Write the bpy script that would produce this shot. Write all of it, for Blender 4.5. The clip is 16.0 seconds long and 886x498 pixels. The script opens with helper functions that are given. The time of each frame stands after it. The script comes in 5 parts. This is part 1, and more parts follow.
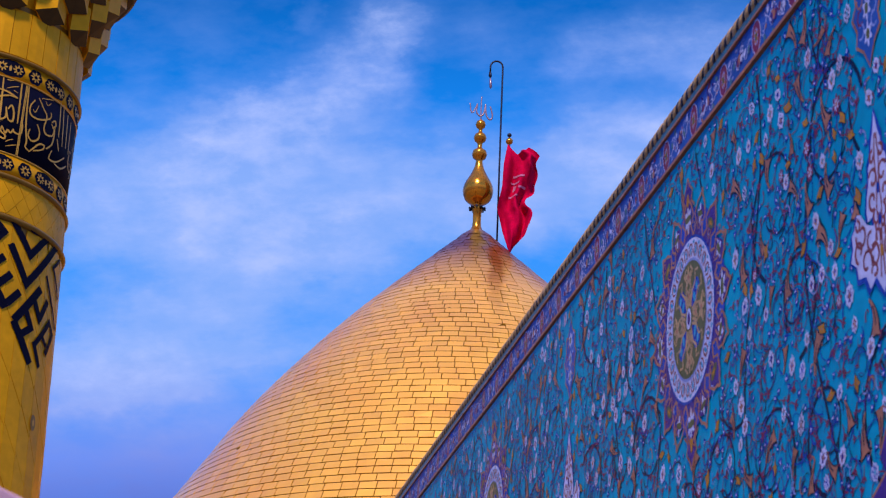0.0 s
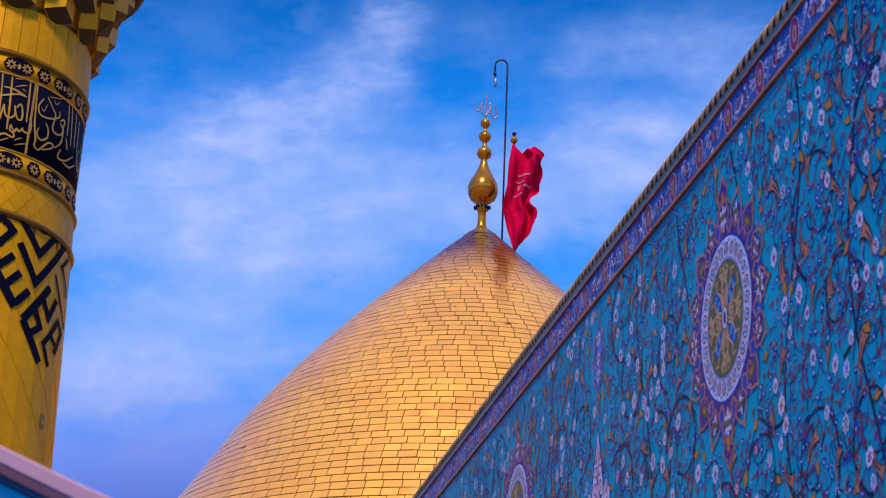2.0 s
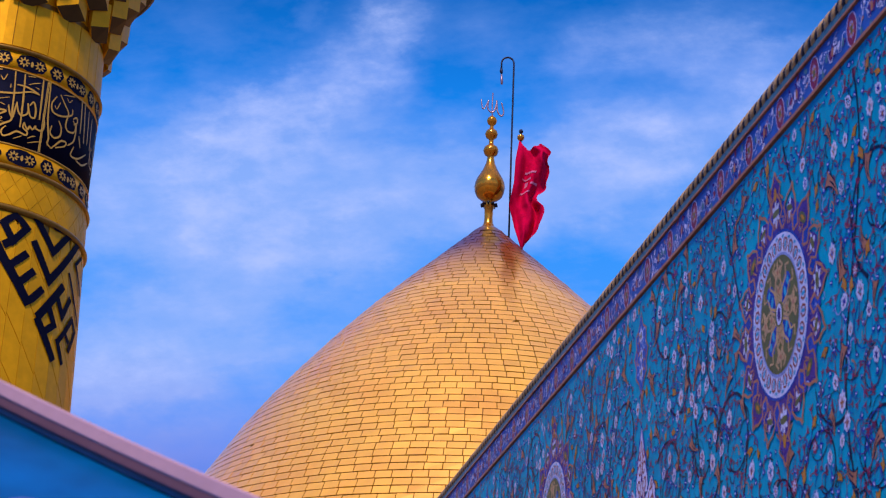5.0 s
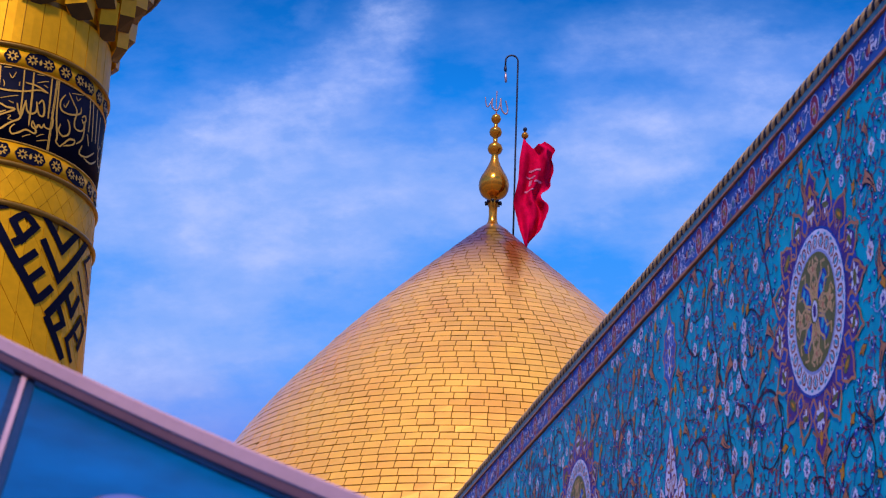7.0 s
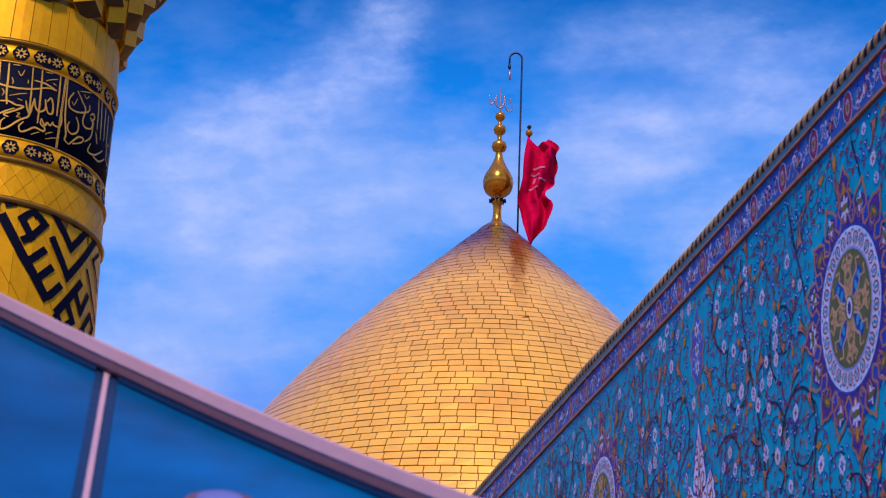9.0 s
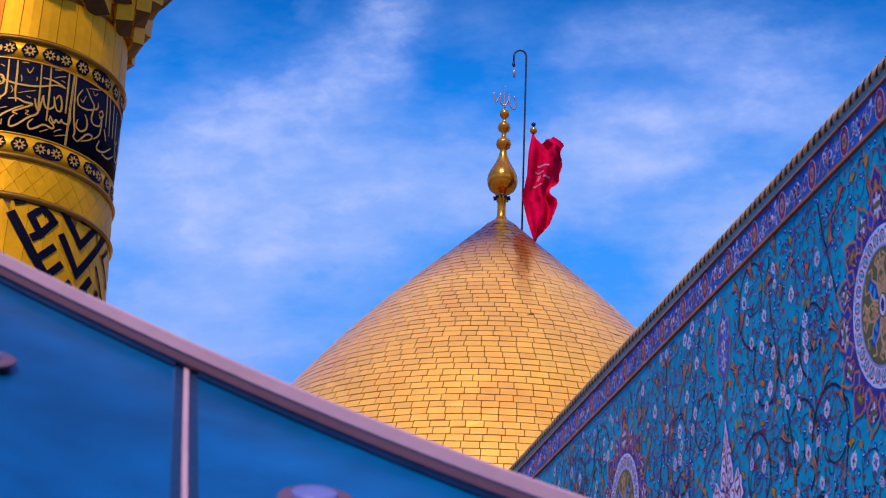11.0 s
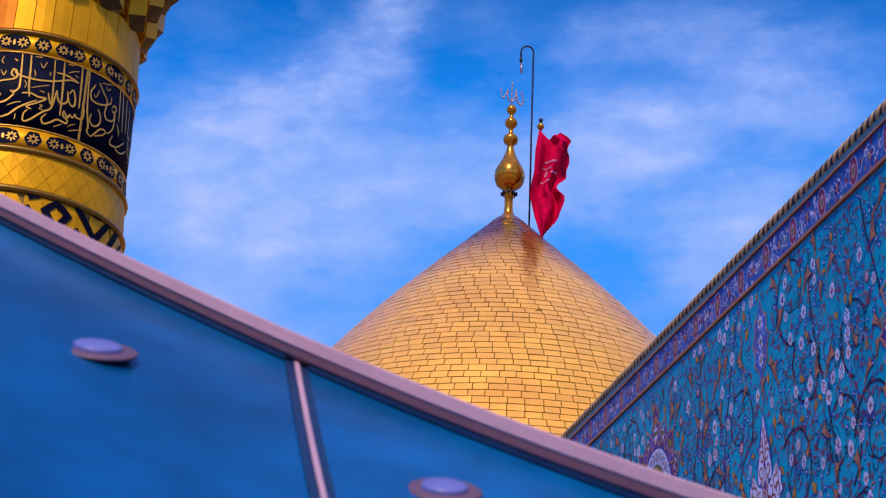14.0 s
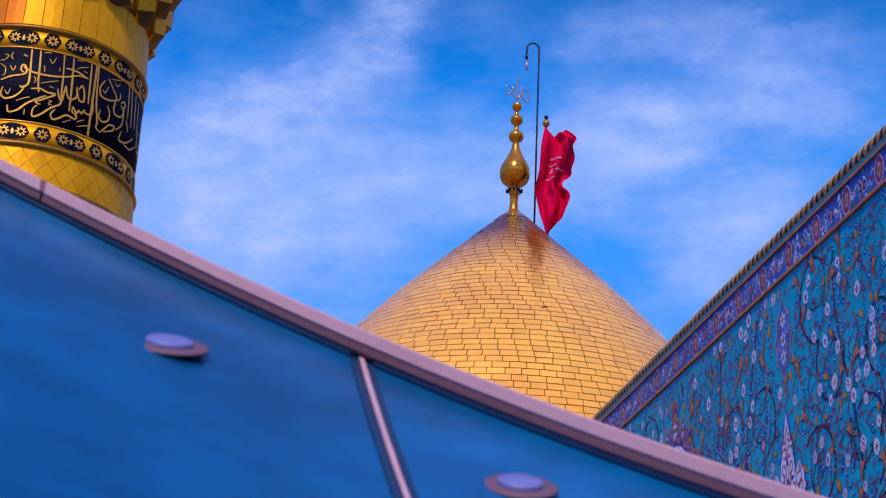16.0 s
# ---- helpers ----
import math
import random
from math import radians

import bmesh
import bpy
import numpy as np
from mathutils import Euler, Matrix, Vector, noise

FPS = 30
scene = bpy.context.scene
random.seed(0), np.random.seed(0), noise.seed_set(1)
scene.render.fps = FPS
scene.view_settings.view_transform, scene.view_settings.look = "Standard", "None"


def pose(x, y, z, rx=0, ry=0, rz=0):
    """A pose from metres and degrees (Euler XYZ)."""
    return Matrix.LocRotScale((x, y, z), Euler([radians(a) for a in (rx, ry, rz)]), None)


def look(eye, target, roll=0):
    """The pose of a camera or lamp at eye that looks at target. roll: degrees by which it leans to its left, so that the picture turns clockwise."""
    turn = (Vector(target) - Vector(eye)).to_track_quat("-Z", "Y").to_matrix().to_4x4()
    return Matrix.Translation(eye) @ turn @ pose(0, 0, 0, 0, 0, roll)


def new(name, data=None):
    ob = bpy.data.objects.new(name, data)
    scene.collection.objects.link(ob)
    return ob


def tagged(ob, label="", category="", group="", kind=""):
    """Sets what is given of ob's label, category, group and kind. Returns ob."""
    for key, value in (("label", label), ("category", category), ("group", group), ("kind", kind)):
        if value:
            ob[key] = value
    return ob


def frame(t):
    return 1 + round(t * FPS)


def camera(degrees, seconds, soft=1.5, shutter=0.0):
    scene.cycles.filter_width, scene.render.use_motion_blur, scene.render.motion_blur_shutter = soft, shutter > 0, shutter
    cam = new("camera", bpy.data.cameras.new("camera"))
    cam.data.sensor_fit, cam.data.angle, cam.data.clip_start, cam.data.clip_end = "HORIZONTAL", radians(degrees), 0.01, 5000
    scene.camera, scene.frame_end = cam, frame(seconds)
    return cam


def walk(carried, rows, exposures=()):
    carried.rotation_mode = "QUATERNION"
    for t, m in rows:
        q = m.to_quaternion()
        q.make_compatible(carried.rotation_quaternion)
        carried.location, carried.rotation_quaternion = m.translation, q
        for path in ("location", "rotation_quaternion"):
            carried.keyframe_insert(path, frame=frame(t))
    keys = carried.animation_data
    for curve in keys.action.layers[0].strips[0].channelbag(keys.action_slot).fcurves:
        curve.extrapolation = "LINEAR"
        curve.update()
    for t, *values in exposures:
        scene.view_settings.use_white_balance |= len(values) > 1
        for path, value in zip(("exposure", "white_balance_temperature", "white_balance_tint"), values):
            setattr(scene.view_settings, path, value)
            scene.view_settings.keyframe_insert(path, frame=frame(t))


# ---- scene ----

# ---- camera and its walk: seconds, eye, yaw, pitch, roll ----
cam = camera(29.34, 16.0, soft=1.2)
cam.data.dof.use_dof = True          # focused on the dome; the near rail is slightly soft
cam.data.dof.focus_distance = 50.0
cam.data.dof.aperture_fstop = 11.0
ROWS = [
    (0.0, 0.0000, 0.0000, 1.6000, -10.763, 23.585, 2.797),
    (0.5, -0.0297, 0.0142, 1.6014, -10.754, 23.577, 2.798),
    (1.0, -0.0599, 0.0279, 1.6025, -10.747, 23.568, 2.796),
    (1.5, -0.0905, 0.0409, 1.6032, -10.741, 23.558, 2.791),
    (2.0, -0.1215, 0.0533, 1.6036, -10.736, 23.548, 2.784),
    (2.5, -0.1529, 0.0652, 1.6037, -10.732, 23.537, 2.775),
    (3.0, -0.1846, 0.0765, 1.6035, -10.729, 23.526, 2.764),
    (3.5, -0.2165, 0.0872, 1.6030, -10.727, 23.513, 2.753),
    (4.0, -0.2487, 0.0975, 1.6022, -10.726, 23.501, 2.740),
    (4.5, -0.2810, 0.1073, 1.6012, -10.726, 23.487, 2.726),
    (5.0, -0.3135, 0.1166, 1.6000, -10.726, 23.473, 2.712),
    (5.5, -0.3460, 0.1254, 1.5986, -10.726, 23.458, 2.698),
    (6.0, -0.3786, 0.1338, 1.5969, -10.726, 23.443, 2.685),
    (6.5, -0.4112, 0.1418, 1.5952, -10.727, 23.426, 2.672),
    (7.0, -0.4437, 0.1494, 1.5932, -10.728, 23.410, 2.660),
    (7.5, -0.4761, 0.1567, 1.5911, -10.729, 23.392, 2.649),
    (8.0, -0.5084, 0.1635, 1.5889, -10.729, 23.374, 2.640),
    (8.5, -0.5405, 0.1700, 1.5866, -10.729, 23.355, 2.632),
    (9.0, -0.5724, 0.1762, 1.5842, -10.729, 23.336, 2.627),
    (9.5, -0.6040, 0.1821, 1.5818, -10.728, 23.315, 2.624),
    (10.0, -0.6353, 0.1877, 1.5793, -10.726, 23.295, 2.624),
    (10.5, -0.6662, 0.1931, 1.5768, -10.724, 23.273, 2.627),
    (11.0, -0.6967, 0.1982, 1.5743, -10.721, 23.251, 2.634),
    (11.5, -0.7268, 0.2031, 1.5717, -10.716, 23.228, 2.644),
    (12.0, -0.7564, 0.2077, 1.5692, -10.711, 23.204, 2.658),
    (12.5, -0.7854, 0.2122, 1.5668, -10.704, 23.180, 2.677),
    (13.0, -0.8138, 0.2165, 1.5644, -10.696, 23.155, 2.700),
    (13.5, -0.8416, 0.2207, 1.5621, -10.686, 23.130, 2.729),
    (14.0, -0.8688, 0.2247, 1.5599, -10.675, 23.104, 2.763),
    (14.5, -0.8952, 0.2286, 1.5578, -10.662, 23.077, 2.802),
    (15.0, -0.9209, 0.2324, 1.5558, -10.647, 23.049, 2.848),
    (15.5, -0.9457, 0.2362, 1.5540, -10.631, 23.021, 2.899),
    (16.0, -0.9697, 0.2399, 1.5523, -10.612, 22.992, 2.958),
]


def gaze(x, y, z, yaw, pitch, roll):
    a, b = radians(yaw), radians(pitch)
    ahead = Vector((-math.sin(a) * math.cos(b), math.cos(a) * math.cos(b), math.sin(b)))
    eye = Vector((x, y, z))
    return look(eye, eye + ahead, roll)


walk(cam, [(r[0], gaze(*r[1:])) for r in ROWS])


# ---- world, sun ----
SUN_AZ, SUN_EL = radians(203), radians(52)   # clockwise from +y
world = bpy.data.worlds.new("sky")
scene.world = world
world.use_nodes = True
wt = world.node_tree
wt.nodes.clear()


def node(tree, kind, **values):
    n = tree.nodes.new(kind)
    for key, value in values.items():
        if key in n.inputs:
            n.inputs[key].default_value = value
    return n


def ramp(tree, fac, stops, mode="LINEAR"):
    n = tree.nodes.new("ShaderNodeValToRGB")
    n.color_ramp.interpolation = mode
    els = n.color_ramp.elements
    while len(els) < len(stops):
        els.new(0.5)
    for e, (p, c) in zip(els, stops):
        e.position = p
        e.color = (c, c, c, 1) if isinstance(c, (int, float)) else (*c, 1)
    tree.links.new(fac, n.inputs[0])
    return n.outputs[0]


def math_node(tree, op, a, b=None, c=None):
    n = tree.nodes.new("ShaderNodeMath")
    n.operation = op
    for i, v in enumerate((a, b, c)):
        if v is None:
            continue
        if isinstance(v, (int, float)):
            n.inputs[i].default_value = v
        else:
            tree.links.new(v, n.inputs[i])
    return n.outputs[0]


def blend(tree, fac, a, b, mode="MIX"):
    n = tree.nodes.new("ShaderNodeMix")
    n.data_type, n.blend_type = "RGBA", mode
    for i, v in ((0, fac), (6, a), (7, b)):
        if isinstance(v, (int, float)):
            n.inputs[i].default_value = v
        elif isinstance(v, tuple):
            n.inputs[i].default_value = (*v, 1)
        else:
            tree.links.new(v, n.inputs[i])
    return n.outputs[2]


sky = wt.nodes.new("ShaderNodeTexSky")
sky.sky_type, sky.sun_disc = "NISHITA", False
sky.sun_elevation, sky.sun_rotation = SUN_EL, SUN_AZ
sky.air_density, sky.dust_density, sky.ozone_density = 1.0, 0.3, 3.0
hs = node(wt, "ShaderNodeHueSaturation", Saturation=1.75, Value=1.0)
wt.links.new(sky.outputs[0], hs.inputs["Color"])
coord = wt.nodes.new("ShaderNodeTexCoord")
# cloud sheet: noise over directions, drawn out along the wind
mp = wt.nodes.new("ShaderNodeMapping")
mp.inputs["Rotation"].default_value = (0.25, radians(33), radians(10.7))
mp.inputs["Scale"].default_value = (5.0, 6.5, 8.5)
mp.inputs["Location"].default_value = (0.55, 0.2, 0.3)
wt.links.new(coord.outputs["Generated"], mp.inputs[0])
n1 = node(wt, "ShaderNodeTexNoise", Scale=1.5, Detail=9.0, Roughness=0.55, Distortion=0.25)
wt.links.new(mp.outputs[0], n1.inputs["Vector"])
n2 = node(wt, "ShaderNodeTexNoise", Scale=0.62, Detail=3.0, Roughness=0.5)
wt.links.new(mp.outputs[0], n2.inputs["Vector"])
sep = wt.nodes.new("ShaderNodeSeparateXYZ")
wt.links.new(coord.outputs["Generated"], sep.inputs[0])
mixed = math_node(wt, "ADD", math_node(wt, "MULTIPLY", n1.outputs[0], 0.6), math_node(wt, "MULTIPLY", n2.outputs[0], 0.4))
# thicker sheet lower down, open blue overhead
lift = ramp(wt, sep.outputs[2], [(0.0, 0.34), (0.28, 0.30), (0.345, 0.145), (0.40, 0.13), (0.46, 0.085), (0.54, 0.035), (0.66, 0.05), (0.80, 0.13)])
# open blue towards the upper left of the dome
across = math_node(wt, "ADD", math_node(wt, "MULTIPLY", sep.outputs[0], 0.983), math_node(wt, "MULTIPLY", sep.outputs[1], -0.186))
clear = math_node(wt, "MULTIPLY", math_node(wt, "MINIMUM", math_node(wt, "MAXIMUM", math_node(wt, "SUBTRACT", math_node(wt, "SUBTRACT", sep.outputs[2], 0.45), math_node(wt, "MULTIPLY", across, 0.32)), 0.0), 0.10), 1.05)
cover = ramp(wt, math_node(wt, "SUBTRACT", math_node(wt, "ADD", mixed, lift), clear), [(0.46, 0.0), (0.56, 0.5), (0.69, 1.0)], "EASE")
cloud_col = ramp(wt, sep.outputs[2], [(0.10, (0.8, 1.3, 4.4)), (0.255, (1.0, 1.65, 5.7)), (0.305, (2.3, 3.3, 8.6)), (0.35, (4.5, 5.7, 10.6)), (0.5, (4.8, 6.0, 10.6))])
blue = blend(wt, 1.0, hs.outputs[0], (0.5, 1.95, 3.05), 'MULTIPLY')
far_sky = blend(wt, cover, blue, cloud_col)

# the stretch of sky behind the dome: soft cloud banks laid out on the tangent plane of one direction
ahead = gaze(0, 0, 0, -10.72, 23.3, 2.7).to_3x3()
RIGHT, UP, FWD = ahead.col[0], ahead.col[1], -ahead.col[2]


def dot(v):
    n = wt.nodes.new("ShaderNodeVectorMath")
    n.operation = "DOT_PRODUCT"
    wt.links.new(coord.outputs["Generated"], n.inputs[0])
    n.inputs[1].default_value = v
    return n.outputs["Value"]


depth = math_node(wt, "MAXIMUM", dot(FWD), 0.2)
flat = wt.nodes.new("ShaderNodeCombineXYZ")
wt.links.new(math_node(wt, "DIVIDE", dot(RIGHT), depth), flat.inputs[0])
wt.links.new(math_node(wt, "DIVIDE", dot(UP), depth), flat.inputs[1])


def sky_noise(scale, detail, rough, stretch=(1, 1, 1), turn=0.0, shift=(0, 0, 0), source=None):
    m = wt.nodes.new("ShaderNodeMapping")
    m.inputs["Rotation"].default_value = (0, 0, turn)
    m.inputs["Scale"].default_value = stretch
    m.inputs["Location"].default_value = shift
    wt.links.new(source or flat.outputs[0], m.inputs[0])
    n = node(wt, "ShaderNodeTexNoise", Scale=scale, Detail=detail, Roughness=rough)
    wt.links.new(m.outputs[0], n.inputs["Vector"])
    return n


# ragged edges: the plane is pushed about by noise before the banks are laid on it
push = wt.nodes.new("ShaderNodeVectorMath")
push.operation = "MULTIPLY_ADD"
wt.links.new(sky_noise(24, 6, 0.62, (1, 1.5, 1), radians(-20)).outputs["Color"], push.inputs[0])
push.inputs[1].default_value = (0.05, 0.035, 0)
off_half = wt.nodes.new("ShaderNodeVectorMath")
off_half.operation = "SUBTRACT"
wt.links.new(flat.outputs[0], off_half.inputs[0])
off_half.inputs[1].default_value = (0.025, 0.0175, 0)
wt.links.new(off_half.outputs[0], push.inputs[2])
# banks: across, up, half length, half height, slope in degrees, thickness
BANKS = [(-0.156, 0.048, 0.090, 0.032, 14, 0.9), (-0.105, 0.075, 0.055, 0.024, 24, 0.5), (-0.070, 0.104, 0.062, 0.020, 32, 0.5),
         (-0.032, 0.130, 0.026, 0.020, 50, 0.5), (-0.042, 0.096, 0.026, 0.024, 0, 0.35), (-0.084, 0.142, 0.010, 0.008, 20, 0.4),
         (-0.118, 0.002, 0.066, 0.026, 6, 0.85), (-0.062, 0.030, 0.075, 0.030, 8, 0.55), (-0.165, -0.052, 0.095, 0.028, 6, 0.72),
         (-0.200, -0.076, 0.055, 0.022, 0, 0.5), (-0.010, 0.046, 0.058, 0.028, 16, 0.42), (0.078, 0.046, 0.062, 0.026, 22, 0.6),
         (0.122, 0.054, 0.030, 0.012, 10, 0.45), (0.135, 0.086, 0.090, 0.030, 22, 0.5), (0.122, 0.130, 0.050, 0.018, 20, 0.5),
         (0.208, 0.104, 0.048, 0.034, -20, 0.5), (0.100, 0.020, 0.070, 0.018, 0, 0.3), (0.172, 0.006, 0.052, 0.024, 38, 0.75), (0.178, 0.062, 0.060, 0.028, 12, 0.4),
         (0.032, 0.138, 0.024, 0.014, 0, 0.32), (0.074, 0.120, 0.018, 0.014, 0, 0.25), (-0.020, -0.010, 0.040, 0.014, 0, 0.2),
         (-0.225, 0.130, 0.030, 0.006, 35, 0.25)]
thick = 0.0
for bu, bv, bl, bh, slope, weight in BANKS:
    m = wt.nodes.new("ShaderNodeMapping")
    m.vector_type = "TEXTURE"
    m.inputs["Location"].default_value = (bu, bv, 0)
    m.inputs["Rotation"].default_value = (0, 0, radians(slope))
    m.inputs["Scale"].default_value = (bl * 1.5, bh * 1.5, 1)
    wt.links.new(push.outputs[0], m.inputs[0])
    ln = wt.nodes.new("ShaderNodeVectorMath")
    ln.operation = "LENGTH"
    wt.links.new(m.outputs[0], ln.inputs[0])
    soft = wt.nodes.new("ShaderNodeMapRange")
    soft.interpolation_type = "SMOOTHERSTEP"
    for k, v in ((1, 0.0), (2, 1.25), (3, 0.8 * weight), (4, 0.0)):
        soft.inputs[k].default_value = v
    wt.links.new(ln.outputs["Value"], soft.inputs[0])
    thick = math_node(wt, "ADD", soft.outputs[0], thick)
wisps = sky_noise(21, 7, 0.6, (0.7, 1.5, 1), radians(-18), (0.3, 0.1, 0))
thick = math_node(wt, "ADD", thick, math_node(wt, "MULTIPLY_ADD", wisps.outputs[0], 1.25, -0.47))
veil = ramp(wt, thick, [(0.05, 0.02), (0.32, 0.34), (0.62, 0.76), (1.05, 0.95)])
height = math_node(wt, "MULTIPLY_ADD", dot(UP), 2.6, 0.5)      # 0.11 to 0.89 over the stretch that is seen
clear_blue = ramp(wt, height, [(0.08, (0.9, 1.1, 4.6)), (0.20, (1.9, 2.7, 7.9)), (0.32, (0.9, 3.4, 9.6)), (0.52, (0.35, 3.1, 9.6)), (0.70, (0.06, 2.45, 8.8)), (0.88, (0.02, 1.35, 5.3))])
bank_col = ramp(wt, height, [(0.08, (1.0, 1.25, 4.9)), (0.16, (1.7, 2.1, 6.6)), (0.25, (3.4, 4.2, 9.2)), (0.36, (2.9, 4.6, 9.8)), (0.62, (2.6, 4.4, 9.8)), (0.78, (1.7, 3.4, 9.1)), (0.90, (0.7, 2.2, 6.8))])
billow = sky_noise(38, 6, 0.6, (0.8, 1.4, 1), radians(-14), (1.7, 0.4, 0))
lit = math_node(wt, "MULTIPLY", ramp(wt, thick, [(0.45, 0.0), (1.0, 1.0)]), ramp(wt, billow.outputs[0], [(0.36, 0.0), (0.68, 1.0)]))
bank_col = blend(wt, math_node(wt, "MULTIPLY", lit, 0.8), bank_col, (4.7, 5.8, 10.5))
near_sky = blend(wt, veil, blend(wt, 0.85, blue, clear_blue), bank_col)
col = blend(wt, ramp(wt, dot(FWD), [(0.89, 0.0), (0.945, 1.0)], "EASE"), far_sky, near_sky)
bg = node(wt, "ShaderNodeBackground", Strength=0.1)
wt.links.new(col, bg.inputs[0])
wo = wt.nodes.new("ShaderNodeOutputWorld")
wt.links.new(bg.outputs[0], wo.inputs[0])

sun = new("sun", bpy.data.lights.new("sun", "SUN"))
sun.data.energy, sun.data.angle, sun.data.color = 4.3, radians(8), (1.0, 0.87, 0.72)
sun_way = Vector((math.sin(SUN_AZ) * math.cos(SUN_EL), math.cos(SUN_AZ) * math.cos(SUN_EL), math.sin(SUN_EL)))
sun.matrix_world = look(sun_way * 60, (0, 0, 0))


# ---- materials ----
def mat(name, base, rough=0.5, metal=0.0, var=0.25, scale=6.0, bump=0.15, island=0.0, obj=0.0, base2=None, coat=0.0, fine=40.0, spec=0.35):
    """A surface with coarse and fine colour variation, uneven gloss and fine relief."""
    m = bpy.data.materials.new(name)
    m.use_nodes = True
    t = m.node_tree
    b = t.nodes["Principled BSDF"]
    tc = t.nodes.new("ShaderNodeTexCoord")
    big = node(t, "ShaderNodeTexNoise", Scale=scale, Detail=4.0, Roughness=0.6)
    small = node(t, "ShaderNodeTexNoise", Scale=scale * fine / 6, Detail=3.0)
    t.links.new(tc.outputs["Object"], big.inputs["Vector"])
    t.links.new(tc.outputs["Object"], small.inputs["Vector"])
    f = ramp(t, big.outputs[0], [(0.3, 0.0), (0.7, 1.0)])
    dark = base2 or tuple(c * (1 - var) for c in base)
    col = blend(t, f, dark, tuple(base))
    g = ramp(t, small.outputs[0], [(0.3, 1 - var * 0.6), (0.75, 1.0)])
    col = blend(t, 1.0, col, g, "MULTIPLY")
    if island or obj:
        src = t.nodes.new("ShaderNodeNewGeometry").outputs["Random Per Island"] if island else t.nodes.new("ShaderNodeObjectInfo").outputs["Random"]
        k = island or obj
        col = blend(t, 1.0, col, ramp(t, src, [(0.0, 1 - k), (1.0, 1.0)]), "MULTIPLY")
    t.links.new(col, b.inputs["Base Color"])
    r = ramp(t, big.outputs[0], [(0.2, max(rough - 0.08, 0.02)), (0.8, min(rough + 0.1, 1))])
    t.links.new(r, b.inputs["Roughness"])
    b.inputs["Metallic"].default_value = metal
    b.inputs["Coat Weight"].default_value = coat
    b.inputs["Specular IOR Level"].default_value = spec
    bp = node(t, "ShaderNodeBump", Strength=bump, Distance=0.01)
    t.links.new(small.outputs[0], bp.inputs["Height"])
    t.links.new(bp.outputs[0], b.inputs["Normal"])
    if coat:
        b.inputs["Coat IOR"].default_value = 1.5
        b.inputs["Coat Roughness"].default_value = 0.22
    return m


GOLD = (1.0, 0.465, 0.03)
M_tile_gold = mat("gold_tile", GOLD, 0.34, 0.45, 0.16, 0.5, 0.12, island=0.13, base2=(0.98, 0.39, 0.022), fine=30, spec=0.6, coat=0.7)
M_piece_gold = mat("gold_tile_single", GOLD, 0.34, 0.45, 0.16, 0.5, 0.12, obj=0.13, base2=(0.98, 0.39, 0.022), fine=30, spec=0.6, coat=0.7)
M_mortar = mat("joint_brown", (0.16, 0.062, 0.002), 0.85, 0.0, 0.4, 3, spec=0.05)
M_gold = mat("polished_gold", (0.88, 0.29, 0.02), 0.16, 0.8, 0.2, 3, 0.05)
M_min_gold = mat("minaret_gold", (0.88, 0.375, 0.004), 0.42, 0.35, 0.22, 1.2, 0.1, island=0.1, spec=0.1)
M_min_single = mat("minaret_gold_single", (0.88, 0.375, 0.004), 0.42, 0.35, 0.22, 1.2, 0.1, obj=0.1, spec=0.1)
M_min_ring = mat("ring_gold", (0.30, 0.14, 0.01), 0.4, 0.4, 0.3, 4)
M_navy = mat("navy_enamel", (0.003, 0.003, 0.017), 0.6, 0.0, 0.4, 3, spec=0.05)
M_letter = mat("letter_gold", (0.70, 0.34, 0.04), 0.4, 0.4, 0.2, 4)
M_orange_gold = mat("copper_sheet", (0.80, 0.20, 0.012), 0.4, 0.5, 0.2, 2, 0.1, spec=0.1)
M_dark = mat("dark_iron", (0.02, 0.02, 0.05), 0.5, 0.5, 0.3, 8)
# the minaret's gold darkened, to paint the shade of downward faces
M_soffit_shade = mat("corbel_dark_gold", (0.085, 0.038, 0.002), 0.6, 0.2, 0.3, 2)
M_silver = mat("silver_script", (0.42, 0.24, 0.26), 0.35, 0.7, 0.2, 8)
M_flag = mat("red_cloth", (0.72, 0.001, 0.055), 0.9, 0.0, 0.4, 3, 0.3, spec=0.03)
M_flag_print = mat("pink_print", (0.60, 0.16, 0.30), 0.85, 0.0, 0.2, 6, spec=0.03)


